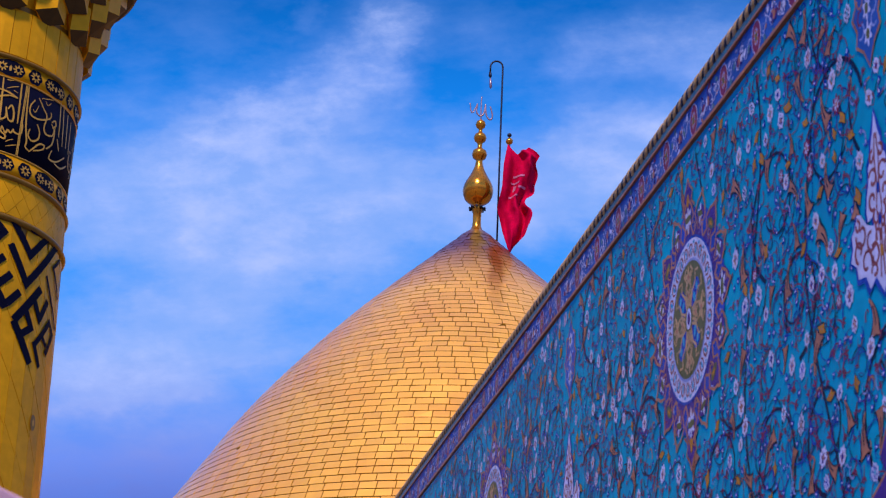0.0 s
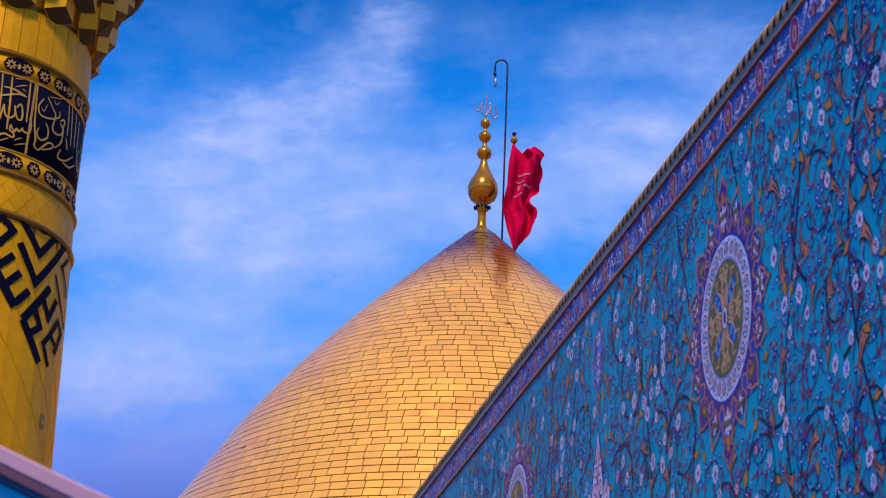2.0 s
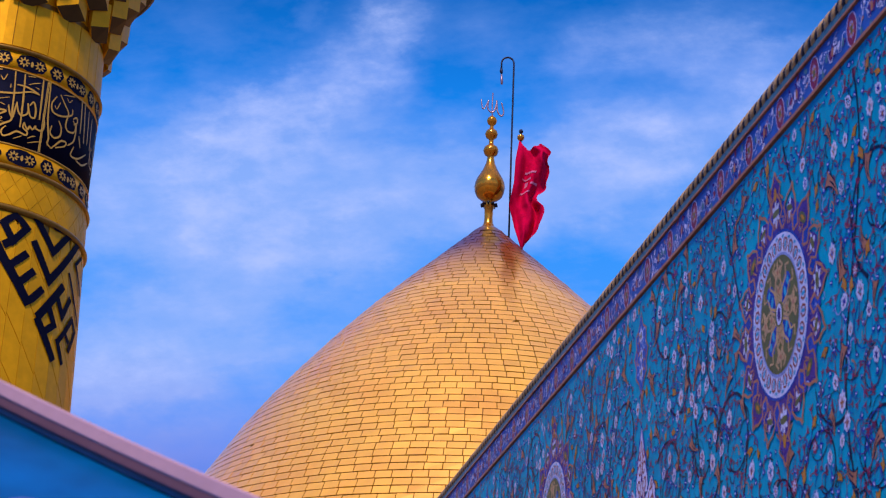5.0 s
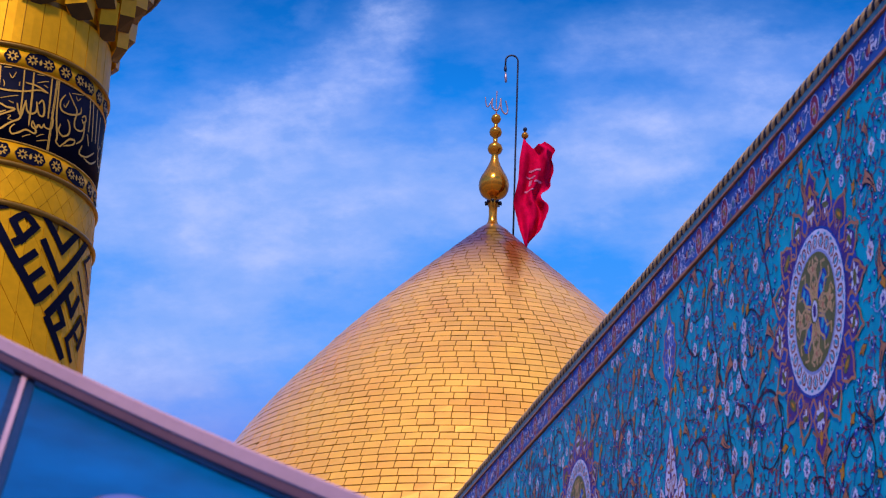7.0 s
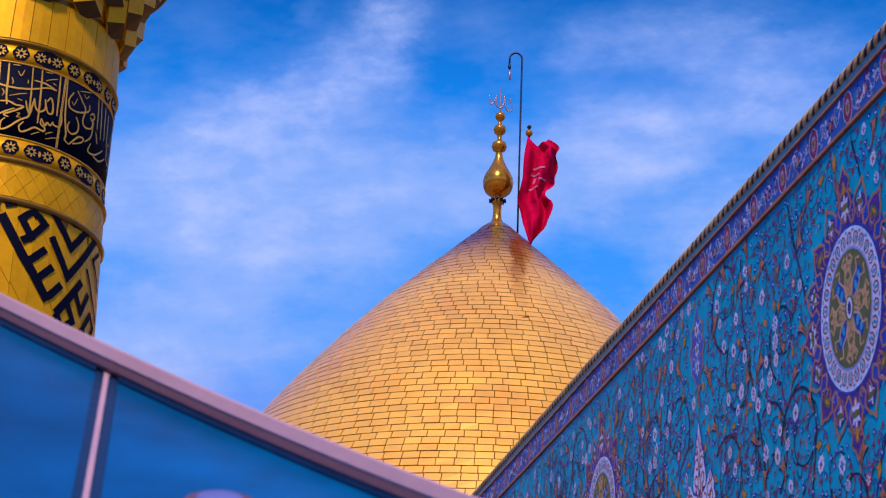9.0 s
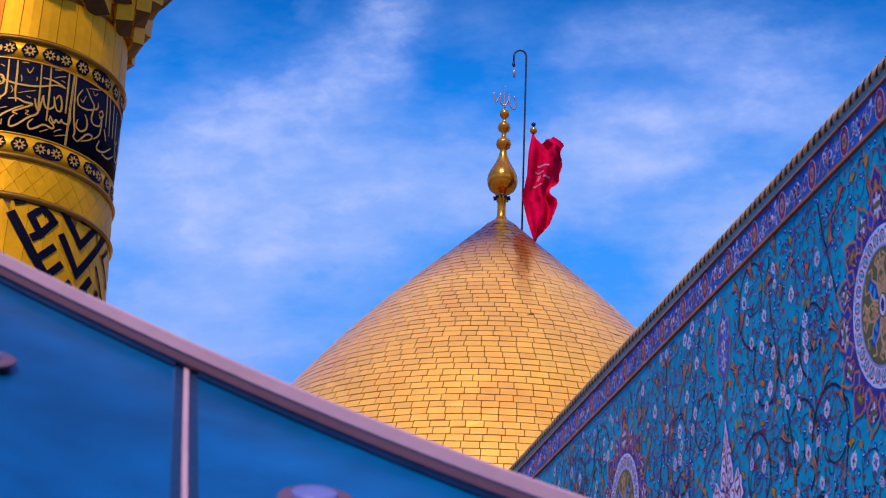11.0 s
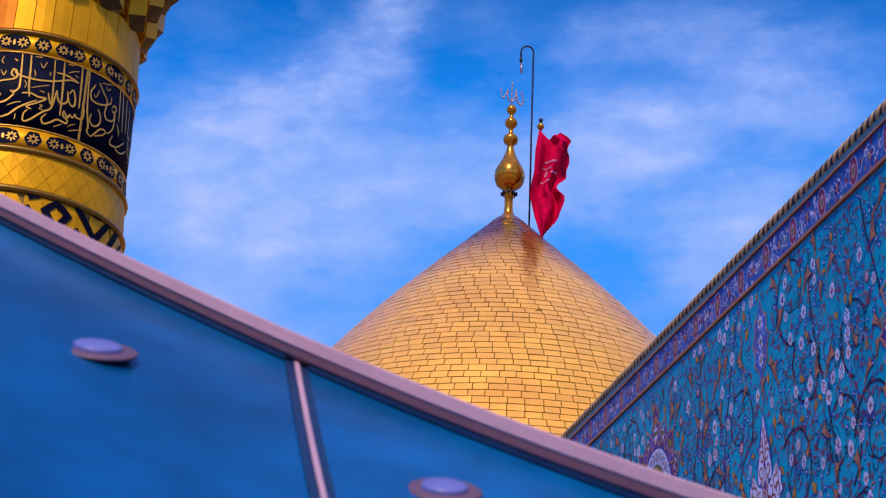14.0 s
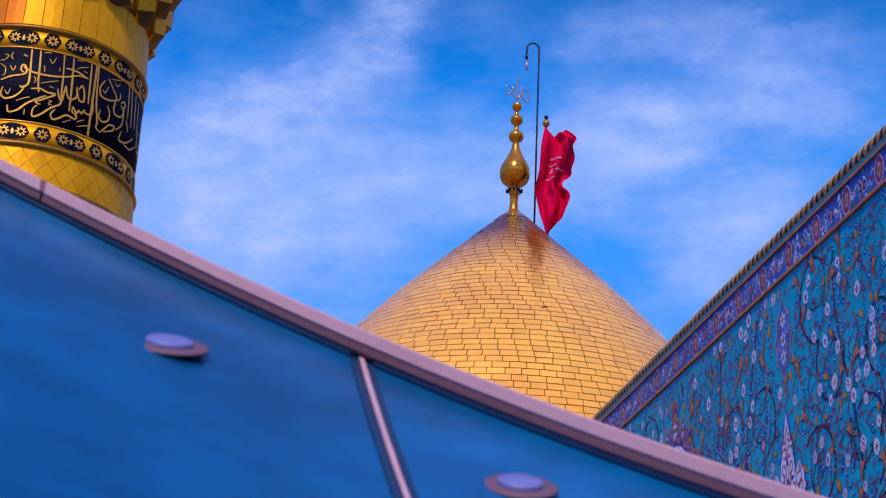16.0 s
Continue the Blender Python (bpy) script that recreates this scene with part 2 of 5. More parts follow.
def rust(m):
    """Rust run down the tiles below the flag pole: a streak at a fixed distance across, ragged and fading downwards."""
    t = m.node_tree
    b = t.nodes["Principled BSDF"]
    old = b.inputs["Base Color"].links[0].from_socket
    tc = t.nodes.new("ShaderNodeTexCoord")
    xyz = t.nodes.new("ShaderNodeSeparateXYZ")
    t.links.new(tc.outputs["Object"], xyz.inputs[0])
    across = math_node(t, "ADD", math_node(t, "MULTIPLY", xyz.outputs[0], 0.983), math_node(t, "MULTIPLY", xyz.outputs[1], -0.186))
    grain = node(t, "ShaderNodeTexNoise", Scale=1.3, Detail=5.0)
    t.links.new(tc.outputs["Object"], grain.inputs["Vector"])
    wob = math_node(t, "MULTIPLY", math_node(t, "SUBTRACT", grain.outputs[0], 0.5), 0.7)
    high = math_node(t, "MULTIPLY_ADD", xyz.outputs[2], 0.1, -1.5)
    off = math_node(t, "ABSOLUTE", math_node(t, "SUBTRACT", math_node(t, "ADD", across, wob), 0.55))
    streak = ramp(t, off, [(0.1, 1.0), (0.34, 0.0)], "EASE")
    down = ramp(t, high, [(0.34, 0.0), (0.50, 0.55), (0.64, 0.95)])
    under = ramp(t, math_node(t, "ABSOLUTE", math_node(t, "ADD", across, wob)), [(0.08, 0.8), (0.3, 0.0)], "EASE")
    under = math_node(t, "MULTIPLY", under, ramp(t, high, [(0.66, 0.0), (0.73, 1.0)]))
    crown = ramp(t, math_node(t, "MULTIPLY_ADD", grain.outputs[0], 0.06, high), [(0.53, 0.0), (0.64, 0.5), (0.76, 1.0)])
    front = ramp(t, xyz.outputs[1], [(0.0, 1.0), (0.3, 0.0)])
    fac = math_node(t, "MULTIPLY", math_node(t, "MULTIPLY", streak, down), front)
    col = blend(t, crown, old, (0.11, 0.038, 0.042))
    col = blend(t, under, col, (0.22, 0.11, 0.008))
    t.links.new(blend(t, fac, col, (0.17, 0.035, 0.004)), b.inputs["Base Color"])
    dirt = math_node(t, "MAXIMUM", fac, math_node(t, "MULTIPLY", crown, 0.6))
    t.links.new(math_node(t, "MULTIPLY_ADD", dirt, -0.6, 0.75), b.inputs["Coat Weight"])
    t.links.new(math_node(t, "MULTIPLY_ADD", dirt, -0.3, 0.3), b.inputs["Metallic"])
    t.links.new(math_node(t, "MULTIPLY_ADD", dirt, -0.3, 0.35), b.inputs["Specular IOR Level"])


rust(M_tile_gold)
rust(M_piece_gold)

M_field = mat("teal_glaze", (0.001, 0.37, 0.57), 0.45, 0.0, 0.3, 2.2, 0.08, base2=(0.001, 0.25, 0.45), spec=0.05)
M_band = mat("blue_glaze", (0.03, 0.12, 0.50), 0.4, 0.0, 0.35, 4, 0.08, spec=0.06)
M_strip = mat("grey_teal_glaze", (0.07, 0.19, 0.27), 0.3, 0.0, 0.3, 5, spec=0.06)
M_vine = mat("vine_glaze", (0.003, 0.010, 0.045), 0.3, 0.0, 0.3, 5, 0.05, spec=0.06)
M_leaf = mat("orange_glaze", (0.50, 0.19, 0.11), 0.3, 0.0, 0.35, 8, 0.05, spec=0.06)
M_yellow = mat("yellow_glaze", (0.62, 0.25, 0.01), 0.3, 0.0, 0.4, 9, 0.05, spec=0.06)
M_white = mat("white_glaze", (0.64, 0.61, 0.90), 0.25, 0.0, 0.25, 9, 0.05, spec=0.06)
M_cobalt = mat("cobalt_glaze", (0.015, 0.06, 0.46), 0.25, 0.0, 0.4, 6, 0.05, spec=0.06)
M_purple = mat("purple_glaze", (0.08, 0.03, 0.28), 0.25, 0.0, 0.4, 6, 0.05, spec=0.06)
M_maroon = mat("maroon_glaze", (0.26, 0.022, 0.09), 0.3, 0.0, 0.4, 8, 0.05, spec=0.06)
M_pale = mat("pale_blue_glaze", (0.30, 0.34, 0.72), 0.3, 0.0, 0.3, 8, 0.05, spec=0.06)
M_turq = mat("turquoise_glaze", (0.02, 0.32, 0.62), 0.3, 0.0, 0.3, 8, 0.05, spec=0.06)
M_palm_red = mat("brick_red_glaze", (0.30, 0.065, 0.07), 0.3, 0.0, 0.35, 8, 0.05, spec=0.06)
M_green = mat("olive_glaze", (0.15, 0.15, 0.045), 0.3, 0.0, 0.4, 8, 0.05, spec=0.06)
M_rope_g = mat("rope_ochre", (0.62, 0.36, 0.16), 0.5, 0.0, 0.35, 12)
M_rope_d = mat("rope_dark", (0.016, 0.012, 0.03), 0.4, 0.0, 0.35, 12)
M_stone = mat("wall_render", (0.42, 0.36, 0.30), 0.85, 0.0, 0.3, 1.2, 0.3)
M_ground = mat("paving_stone", (0.20, 0.18, 0.16), 0.8, 0.0, 0.3, 0.8, 0.3)

M_frame = mat("pale_paint", (0.46, 0.25, 0.30), 0.45, 0.0, 0.12, 7, 0.08)
# colour of the sealing strips and of the shadow strip under the rail
M_gasket_shade = mat("blue_gasket", (0.001, 0.022, 0.085), 0.5, 0.0, 0.3, 6)
# coarse tone patches here imitate clouds mirrored in the panes
M_glass = mat("blue_glass", (0.0002, 0.165, 0.45), 0.32, 0.5, 0.55, 1.4, 0.008, spec=0.05)
M_lip = mat("lip_paint", (0.15, 0.062, 0.082), 0.5, 0.0, 0.15, 9, 0.05)
M_flange = mat("flange_paint", (0.12, 0.055, 0.09), 0.5, 0.0, 0.15, 9, 0.05)
M_cap = mat("cap_paint", (0.13, 0.13, 0.36), 0.35, 0.0, 0.15, 9, 0.05)


# ---- mesh helpers ----
def thing(name, label="", category="", group="", kind="", at=(0, 0, 0)):
    ob = new(name)
    ob.location = at
    return tagged(ob, label, category, group, kind)


def part(name, data, material, parent=None, label=""):
    """data: (verts, faces), a bmesh or a mesh."""
    if isinstance(data, tuple):
        me = bpy.data.meshes.new(name)
        me.from_pydata([tuple(v) for v in data[0]], [], data[1])
    elif isinstance(data, bmesh.types.BMesh):
        me = bpy.data.meshes.new(name)
        data.to_mesh(me)
        data.free()
    else:
        me = data
    if not me.materials:
        me.materials.append(material)
    ob = new(name, me)
    if parent is not None:
        ob.parent = parent
    return tagged(ob, label) if label else ob


def smooth(ob):
    ob.data.polygons.foreach_set("use_smooth", [True] * len(ob.data.polygons))
    return ob


def joined(chunks):
    """Many (verts, faces) as one."""
    vs, fs = [], []
    for v, f in chunks:
        k = len(vs)
        vs.extend(v)
        fs.extend([tuple(i + k for i in q) for q in f])
    return vs, fs


def revolve(axis, prof, n=64, a0=0.0, a1=2 * math.pi):
    """A profile of (radius, z), turned round a vertical axis."""
    full = abs(a1 - a0 - 2 * math.pi) < 1e-6
    m = n if full else n + 1
    v = [(axis[0] + r * math.cos(a0 + (a1 - a0) * i / n), axis[1] + r * math.sin(a0 + (a1 - a0) * i / n), z) for r, z in prof for i in range(m)]
    f = [(k * m + i, k * m + (i + 1) % m, (k + 1) * m + (i + 1) % m, (k + 1) * m + i) for k in range(len(prof) - 1) for i in range(n)]
    return v, f


def tube(points, radius, n=8, closed_ends=True):
    """A round bar along points; radius is a number or one per point."""
    pts = [Vector(p) for p in points]
    rad = [radius] * len(pts) if isinstance(radius, (int, float)) else radius
    v, f = [], []
    up = Vector((0, 0, 1)) if abs((pts[1] - pts[0]).normalized().z) < 0.9 else Vector((1, 0, 0))
    for i, p in enumerate(pts):
        d = (pts[min(i + 1, len(pts) - 1)] - pts[max(i - 1, 0)]).normalized()
        side = d.cross(up).normalized()
        up = side.cross(d).normalized()
        v += [p + rad[i] * (math.cos(2 * math.pi * k / n) * side + math.sin(2 * math.pi * k / n) * up) for k in range(n)]
    for i in range(len(pts) - 1):
        f += [(i * n + k, i * n + (k + 1) % n, (i + 1) * n + (k + 1) % n, (i + 1) * n + k) for k in range(n)]
    if closed_ends:
        f += [tuple(range(n))[::-1], tuple((len(pts) - 1) * n + k for k in range(n))]
    return v, f


def box(x0, x1, y0, y1, z0, z1):
    v = [(x, y, z) for x in (x0, x1) for y in (y0, y1) for z in (z0, z1)]
    return v, [(0, 1, 3, 2), (4, 6, 7, 5), (0, 4, 5, 1), (2, 3, 7, 6), (0, 2, 6, 4), (1, 5, 7, 3)]


# ---- ground ----
tagged(part("ground", ([(-3000, -3000, 0), (3000, -3000, 0), (3000, 3000, 0), (-3000, 3000, 0)], [(0, 1, 2, 3)]), M_ground),
       "pale stone paving of the courtyard", "ground", kind="structure")

# ---- the tiled wall: face at x = WX, looking towards -x ----
WX, TOP = 2.07, 4.94
Y0, Y1 = 2.6, 17.0
wall = tagged(part("wall_east", box(WX + 0.006, WX + 0.7, Y0, Y1, 0, TOP + 0.02), M_stone), "courtyard wall faced with teal floral glazed tilework", "wall", kind="structure")


def panel(z0, z1, lift=0.0):
    return box(WX - lift, WX + 0.005, Y0, Y1, z0, z1)


part("tile_field", panel(0.6, 4.715), M_field, wall, "teal glazed tile field with arabesque scrolls")
part("tile_border", panel(4.737, 4.892), M_band, wall, "blue glazed tile border below the coping")
part("trim_line", panel(4.722, 4.736, 0.012), M_leaf, wall, "narrow terracotta line")
part("trim_line", panel(4.893, 4.902, 0.010), M_leaf, wall, "narrow terracotta line")
part("tile_strip", panel(4.903, TOP - 0.002, 0.004), M_strip, wall, "plain grey-teal tile strip")
part("tile_skirting", panel(0.0, 0.598, 0.02), M_stone, wall)
for k in range(4):
    pts = []
    turns = int((Y1 - Y0) / 0.125)
    for i in range(turns * 10 + 1):
        a = 2 * math.pi * (i / 10 + k / 4)
        pts.append((WX + 0.022 + 0.02 * math.cos(a), Y0 + i / 10 * 0.125, 4.962 + 0.022 * math.sin(a)))
    smooth(part("rope_strand", tube(pts, 0.0185 if k % 2 else 0.0165, 6), M_rope_g if k % 2 else M_rope_d, wall, "ochre rope moulding strand" if k % 2 else "dark rope moulding strand"))


JIT = random.Random(2)


class Inlay:
    """Flat glaze shapes on the wall, gathered by colour; coordinates are (y, z)."""

    def __init__(self):
        self.sets = {}

    def poly(self, m, pts, level):
        v, f = self.sets.setdefault((m.name, level), ([], []))
        k = len(v)
        x = WX - 0.0012 - 0.0003 * level - JIT.uniform(0, 0.00011)
        v.extend((x, y, z) for y, z in pts)
        f.append(tuple(range(k, k + len(pts))))

    def ellipse(self, m, y, z, a, b, level, turn=0.0, n=14):
        c, s = math.cos(turn), math.sin(turn)
        self.poly(m, [(y + a * math.cos(q) * c - b * math.sin(q) * s, z + a * math.cos(q) * s + b * math.sin(q) * c) for q in (2 * math.pi * i / n for i in range(n))], level)

    def star(self, m, y, z, r0, r1, n, level, turn=0.0, sy=1.0, sz=1.0):
        pts = []
        for i in range(n * 4):
            q = 2 * math.pi * i / (n * 4) + turn
            r = r0 + (r1 - r0) * (0.5 + 0.5 * math.cos(n * (q - turn)))
            pts.append((y + sy * r * math.cos(q), z + sz * r * math.sin(q)))
        self.poly(m, pts, level)

    def stroke(self, m, pts, width, level, taper=False):
        n = len(pts)
        x = WX - 0.0012 - 0.0003 * level - JIT.uniform(0, 0.00011)
        v, f = self.sets.setdefault((m.name, level), ([], []))
        k = len(v)
        for i, (y, z) in enumerate(pts):
            (ya, za), (yb, zb) = pts[max(i - 1, 0)], pts[min(i + 1, n - 1)]
            d = math.hypot(yb - ya, zb - za) or 1
            w = width * (1 - 0.75 * i / n if taper else 1) / 2
            ny, nz = -(zb - za) / d * w, (yb - ya) / d * w
            v += [(x, y + ny, z + nz), (x, y - ny, z - nz)]
        f += [(k + 2 * i, k + 2 * i + 1, k + 2 * i + 3, k + 2 * i + 2) for i in range(n - 1)]

    def build(self, name, parent, label=""):
        first = None
        for (mname, level), data in sorted(self.sets.items(), key=lambda s: s[0][1]):
            ob = part(name, data, bpy.data.materials[mname], parent, label)
            ob["kind"] = "stuff"


def bloom(ink, y, z, s, turn, kind):
    """One small flower or leaf of the field, about s high."""
    c, sn = math.cos(turn), math.sin(turn)

    def at(a, b):
        return y + s * (a * c - b * sn), z + s * (a * sn + b * c)

    if kind == "lotus":
        rim = ((0, -0.62), (0.2, -0.38), (0.34, -0.4), (0.36, -0.12), (0.46, 0.08), (0.3, 0.2), (0.3, 0.42), (0.12, 0.42), (0, 0.66), (-0.12, 0.42), (-0.3, 0.42), (-0.3, 0.2), (-0.46, 0.08), (-0.36, -0.12), (-0.34, -0.4), (-0.2, -0.38))
        ink.poly(M_white, [at(a, b) for a, b in rim], 5)
        core = RNG.choice((M_maroon, M_cobalt, M_maroon, M_vine))
        if RNG.random() < 0.75:
            ink.poly(RNG.choice((M_maroon, M_purple, M_leaf)), [at(a * 0.62, b * 0.66) for a, b in rim], 5.5)
            core = M_white
        for a, b, r in ((0, 0.28, 0.12), (0.17, 0.12, 0.1), (-0.17, 0.12, 0.1), (0.16, -0.2, 0.1), (-0.16, -0.2, 0.1), (0, -0.38, 0.08)):
            yy, zz = at(a, b)
            ink.ellipse(core, yy, zz, s * r * 0.7, s * r * 1.2, 6, turn, 7)
        yy, zz = at(0, -0.02)
        ink.ellipse(RNG.choice((M_cobalt, M_leaf, M_field)), yy, zz, s * 0.09, s * 0.15, 6, turn, 8)
    elif kind == "trumpet":
        bend = RNG.choice((-1, 1)) * RNG.uniform(0.5, 1.5)
        mid, wide = [], []
        px, pz, ang = 0.0, -0.72, -bend * 0.5
        for i in range(8):
            q = i / 7
            mid.append((px, pz, ang))
            wide.append(0.05 + 0.2 * q ** 1.5)
            ang += bend / 8
            px, pz = px + 0.185 * math.sin(ang), pz + 0.185 * math.cos(ang)

        def horn(k):
            one = [(x + math.cos(g) * w * k, z_ - math.sin(g) * w * k) for (x, z_, g), w in zip(mid, wide)]
            two = [(x - math.cos(g) * w * k, z_ + math.sin(g) * w * k) for (x, z_, g), w in zip(mid, wide)]
            x, z_, g = mid[-1]
            lip = [(x + math.cos(g) * 0.38 * k + math.sin(g) * 0.14, z_ - math.sin(g) * 0.38 * k + math.cos(g) * 0.16), (x + math.sin(g) * 0.13 * k, z_ + math.cos(g) * 0.13 * k),
                   (x - math.cos(g) * 0.36 * k + math.sin(g) * 0.18, z_ + math.sin(g) * 0.36 * k + math.cos(g) * 0.22)]
            return one + lip + two[::-1]

        ink.poly(M_vine, [at(p, q) for p, q in horn(1.36)], 4)
        ink.poly(M_leaf, [at(p, q) for p, q in horn(0.95)], 5)
        ink.stroke(M_vine, [at(p, q) for p, q, g in mid[2:7]], s * 0.07, 6)
    elif kind == "bud":
        ink.ellipse(M_cobalt, y, z, s * 0.26, s * 0.42, 4, turn, 10)
        yy, zz = at(0, 0.05)
        ink.ellipse(M_white, yy, zz, s * 0.11, s * 0.22, 5, turn, 8)
        for q in (0.9, -0.9):
            yy, zz = at(0.34 * math.copysign(1, q), -0.2)
            ink.ellipse(M_cobalt, yy, zz, s * 0.1, s * 0.22, 4, turn - q, 7)
    elif kind == "yellow":
        ink.poly(M_vine, [at(a * 1.2, b * 1.15) for a, b in ((0, -0.6), (0.22, -0.1), (0.4, 0.15), (0.12, 0.22), (0, 0.6), (-0.2, 0.2), (-0.3, -0.15))], 4)
        ink.poly(M_yellow, [at(a, b) for a, b in ((0, -0.6), (0.22, -0.1), (0.4, 0.15), (0.12, 0.22), (0, 0.6), (-0.2, 0.2), (-0.3, -0.15))], 5)
        yy, zz = at(0, 0)
        ink.ellipse(M_leaf, yy, zz, s * 0.08, s * 0.14, 6, turn, 6)
    elif kind == "sprig":
        for q in (-0.7, 0.0, 0.7):
            yy, zz = at(0.28 * math.sin(q), 0.25 * math.cos(q))
            ink.ellipse(M_maroon, yy, zz, s * 0.08, s * 0.27, 4, turn - q, 7)
        ink.stroke(M_maroon, [at(0, -0.7), at(0.08, -0.35), at(0, 0)], s * 0.1, 4)
    elif kind == "rose":
        ink.star(M_maroon, y, z, s * 0.26, s * 0.44, 7, 5, turn, 1, 1.25)
        ink.star(M_white, y, z, s * 0.1, s * 0.3, 7, 6, turn + 0.4, 1, 1.2)
        ink.ellipse(M_leaf, y, z, s * 0.1, s * 0.12, 7, 0, 8)


RNG = random.Random(7)
MEDALS = [(2.46, 3.99), (5.745, 3.99), (9.03, 3.99), (12.31, 3.99), (15.6, 3.99)]
PLUMES = [4.12, 7.44, 10.72, 14.0]


def taken(y, z, pad=0.0):
    for my, mz in MEDALS:
        if (abs(y - my) / (0.43 + pad)) ** 2 + (abs(z - mz) / (0.52 + pad)) ** 2 < 1:
            return True
    for py in PLUMES:
        if abs(y - py) < 0.12 + pad and 4.22 - pad < z < 4.62 + pad:
            return True
        if 3.45 < z < 4.07 and abs(y - py) < 0.05 + pad + min(max(0.0, 3.85 - z) * 0.8, 0.15):
            return True
    return False


# arabesque scrolls: winding stems with curled branches
vines = Inlay()
spots = []
for row, zc in enumerate((2.35, 2.78, 3.22, 3.66, 4.1, 4.5)):
    y = Y0 + 0.15 + 0.2 * (row % 2)
    while y < Y1 - 0.2:
        yc, zz = y + RNG.uniform(-0.07, 0.07), zc + RNG.uniform(-0.07, 0.07)
        r0 = RNG.uniform(0.17, 0.24)
        hand = 1 if (row + int(y * 2.4)) % 2 else -1
        a0 = RNG.uniform(0, 6.28)
        curl = []
        for i in range(34):
            q = i / 33
            r = r0 * (1.05 - 0.8 * q)
            a = a0 + hand * q * 7.2
            p = (yc + r * 0.95 * math.cos(a), zz + r * 1.1 * math.sin(a))
            if p[1] > 4.70 or taken(*p, pad=-0.01):
                break
            curl.append(p)
        if len(curl) > 6:
            vines.stroke(M_vine, curl, 0.017, 1, taper=True)
            spots.append((curl[-1], a0 + hand * 7.2))
            for i in range(5, len(curl) - 3, 6):
                (ya, za), (yb, zb) = curl[i], curl[i + 2]
                t = math.atan2(zb - za, yb - ya) - hand * 1.0
                tip = [(ya + 0.075 * k / 3 * math.cos(t + hand * 0.25 * k), za + 0.075 * k / 3 * math.sin(t + hand * 0.25 * k)) for k in range(4)]
                if tip[-1][1] < 4.68:
                    vines.stroke(M_vine, tip, 0.011, 1, taper=True)
        y += RNG.uniform(0.40, 0.52)
for i in range(26):
    y = Y0 + 0.3 + i * 0.55
    stem = [(y + 0.11 * math.sin(3.1 * q + i), 2.2 + q) for q in (k * 0.06 for k in range(42)) if 2.2 + q < 4.7]
    run = []
    for p in stem:
        if taken(*p):
            if len(run) > 3:
                vines.stroke(M_vine, run, 0.013, 2)
            run = []
        else:
            run.append(p)
    if len(run) > 3:
        vines.stroke(M_vine, run, 0.013, 2)
for tries in range(2600):
    yc, zc = RNG.uniform(Y0 + 0.1, Y1 - 0.1), RNG.uniform(2.6, 4.64)
    r0, a0, hand = RNG.uniform(0.05, 0.10), RNG.uniform(0, 6.28), RNG.choice((-1, 1))
    curl = [(yc + r0 * (1.1 - 0.7 * q) * math.cos(a0 + hand * 5.2 * q), zc + r0 * 1.1 * (1.1 - 0.7 * q) * math.sin(a0 + hand * 5.2 * q)) for q in (k / 15 for k in range(16))]
    if any(p[1] > 4.705 or taken(*p) for p in curl):
        continue
    vines.stroke(RNG.choice((M_vine, M_maroon, M_purple, M_cobalt)), curl, 0.006, 3, taper=True)
vines.build("scroll_stems", wall, "dark winding scroll stems")

# flowers, buds and leaves between the scrolls
flowers = Inlay()
cells = {}
for tries in range(64000):
    y, z = RNG.uniform(Y0 + 0.05, Y1 - 0.05), RNG.uniform(2.5, 4.69)
    kind = RNG.choices(("lotus", "trumpet", "bud", "yellow", "sprig", "rose"), (18, 20, 30, 7, 46, 2))[0]
    s = {"lotus": 0.060, "trumpet": 0.082, "bud": 0.032, "yellow": 0.056, "sprig": 0.048, "rose": 0.066}[kind] * RNG.uniform(0.75, 1.2)
    if z + s * 0.6 > 4.713 or taken(y, z, s * 0.15):
        continue
    cy, cz = int(y / 0.12), int(z / 0.12)
    near = (q for i in (-1, 0, 1) for j in (-1, 0, 1) for q in cells.get((cy + i, cz + j), ()))
    if any((y - a) ** 2 + (z - b) ** 2 < (0.49 * (s + c)) ** 2 for a, b, c in near):
        continue
    cells.setdefault((cy, cz), []).append((y, z, s * 1.35 if kind == "lotus" else s))
    turn = RNG.gauss(0, 0.22) if kind in ("lotus", "rose") else RNG.uniform(-3.1, 3.1) if kind != "trumpet" else RNG.choice((0, math.pi, 0.5, -0.5)) + RNG.gauss(0, 0.35)
    bloom(flowers, y, z, s, turn, kind)
flowers.build("flowers", wall, "small white, orange, yellow and blue glazed flowers")

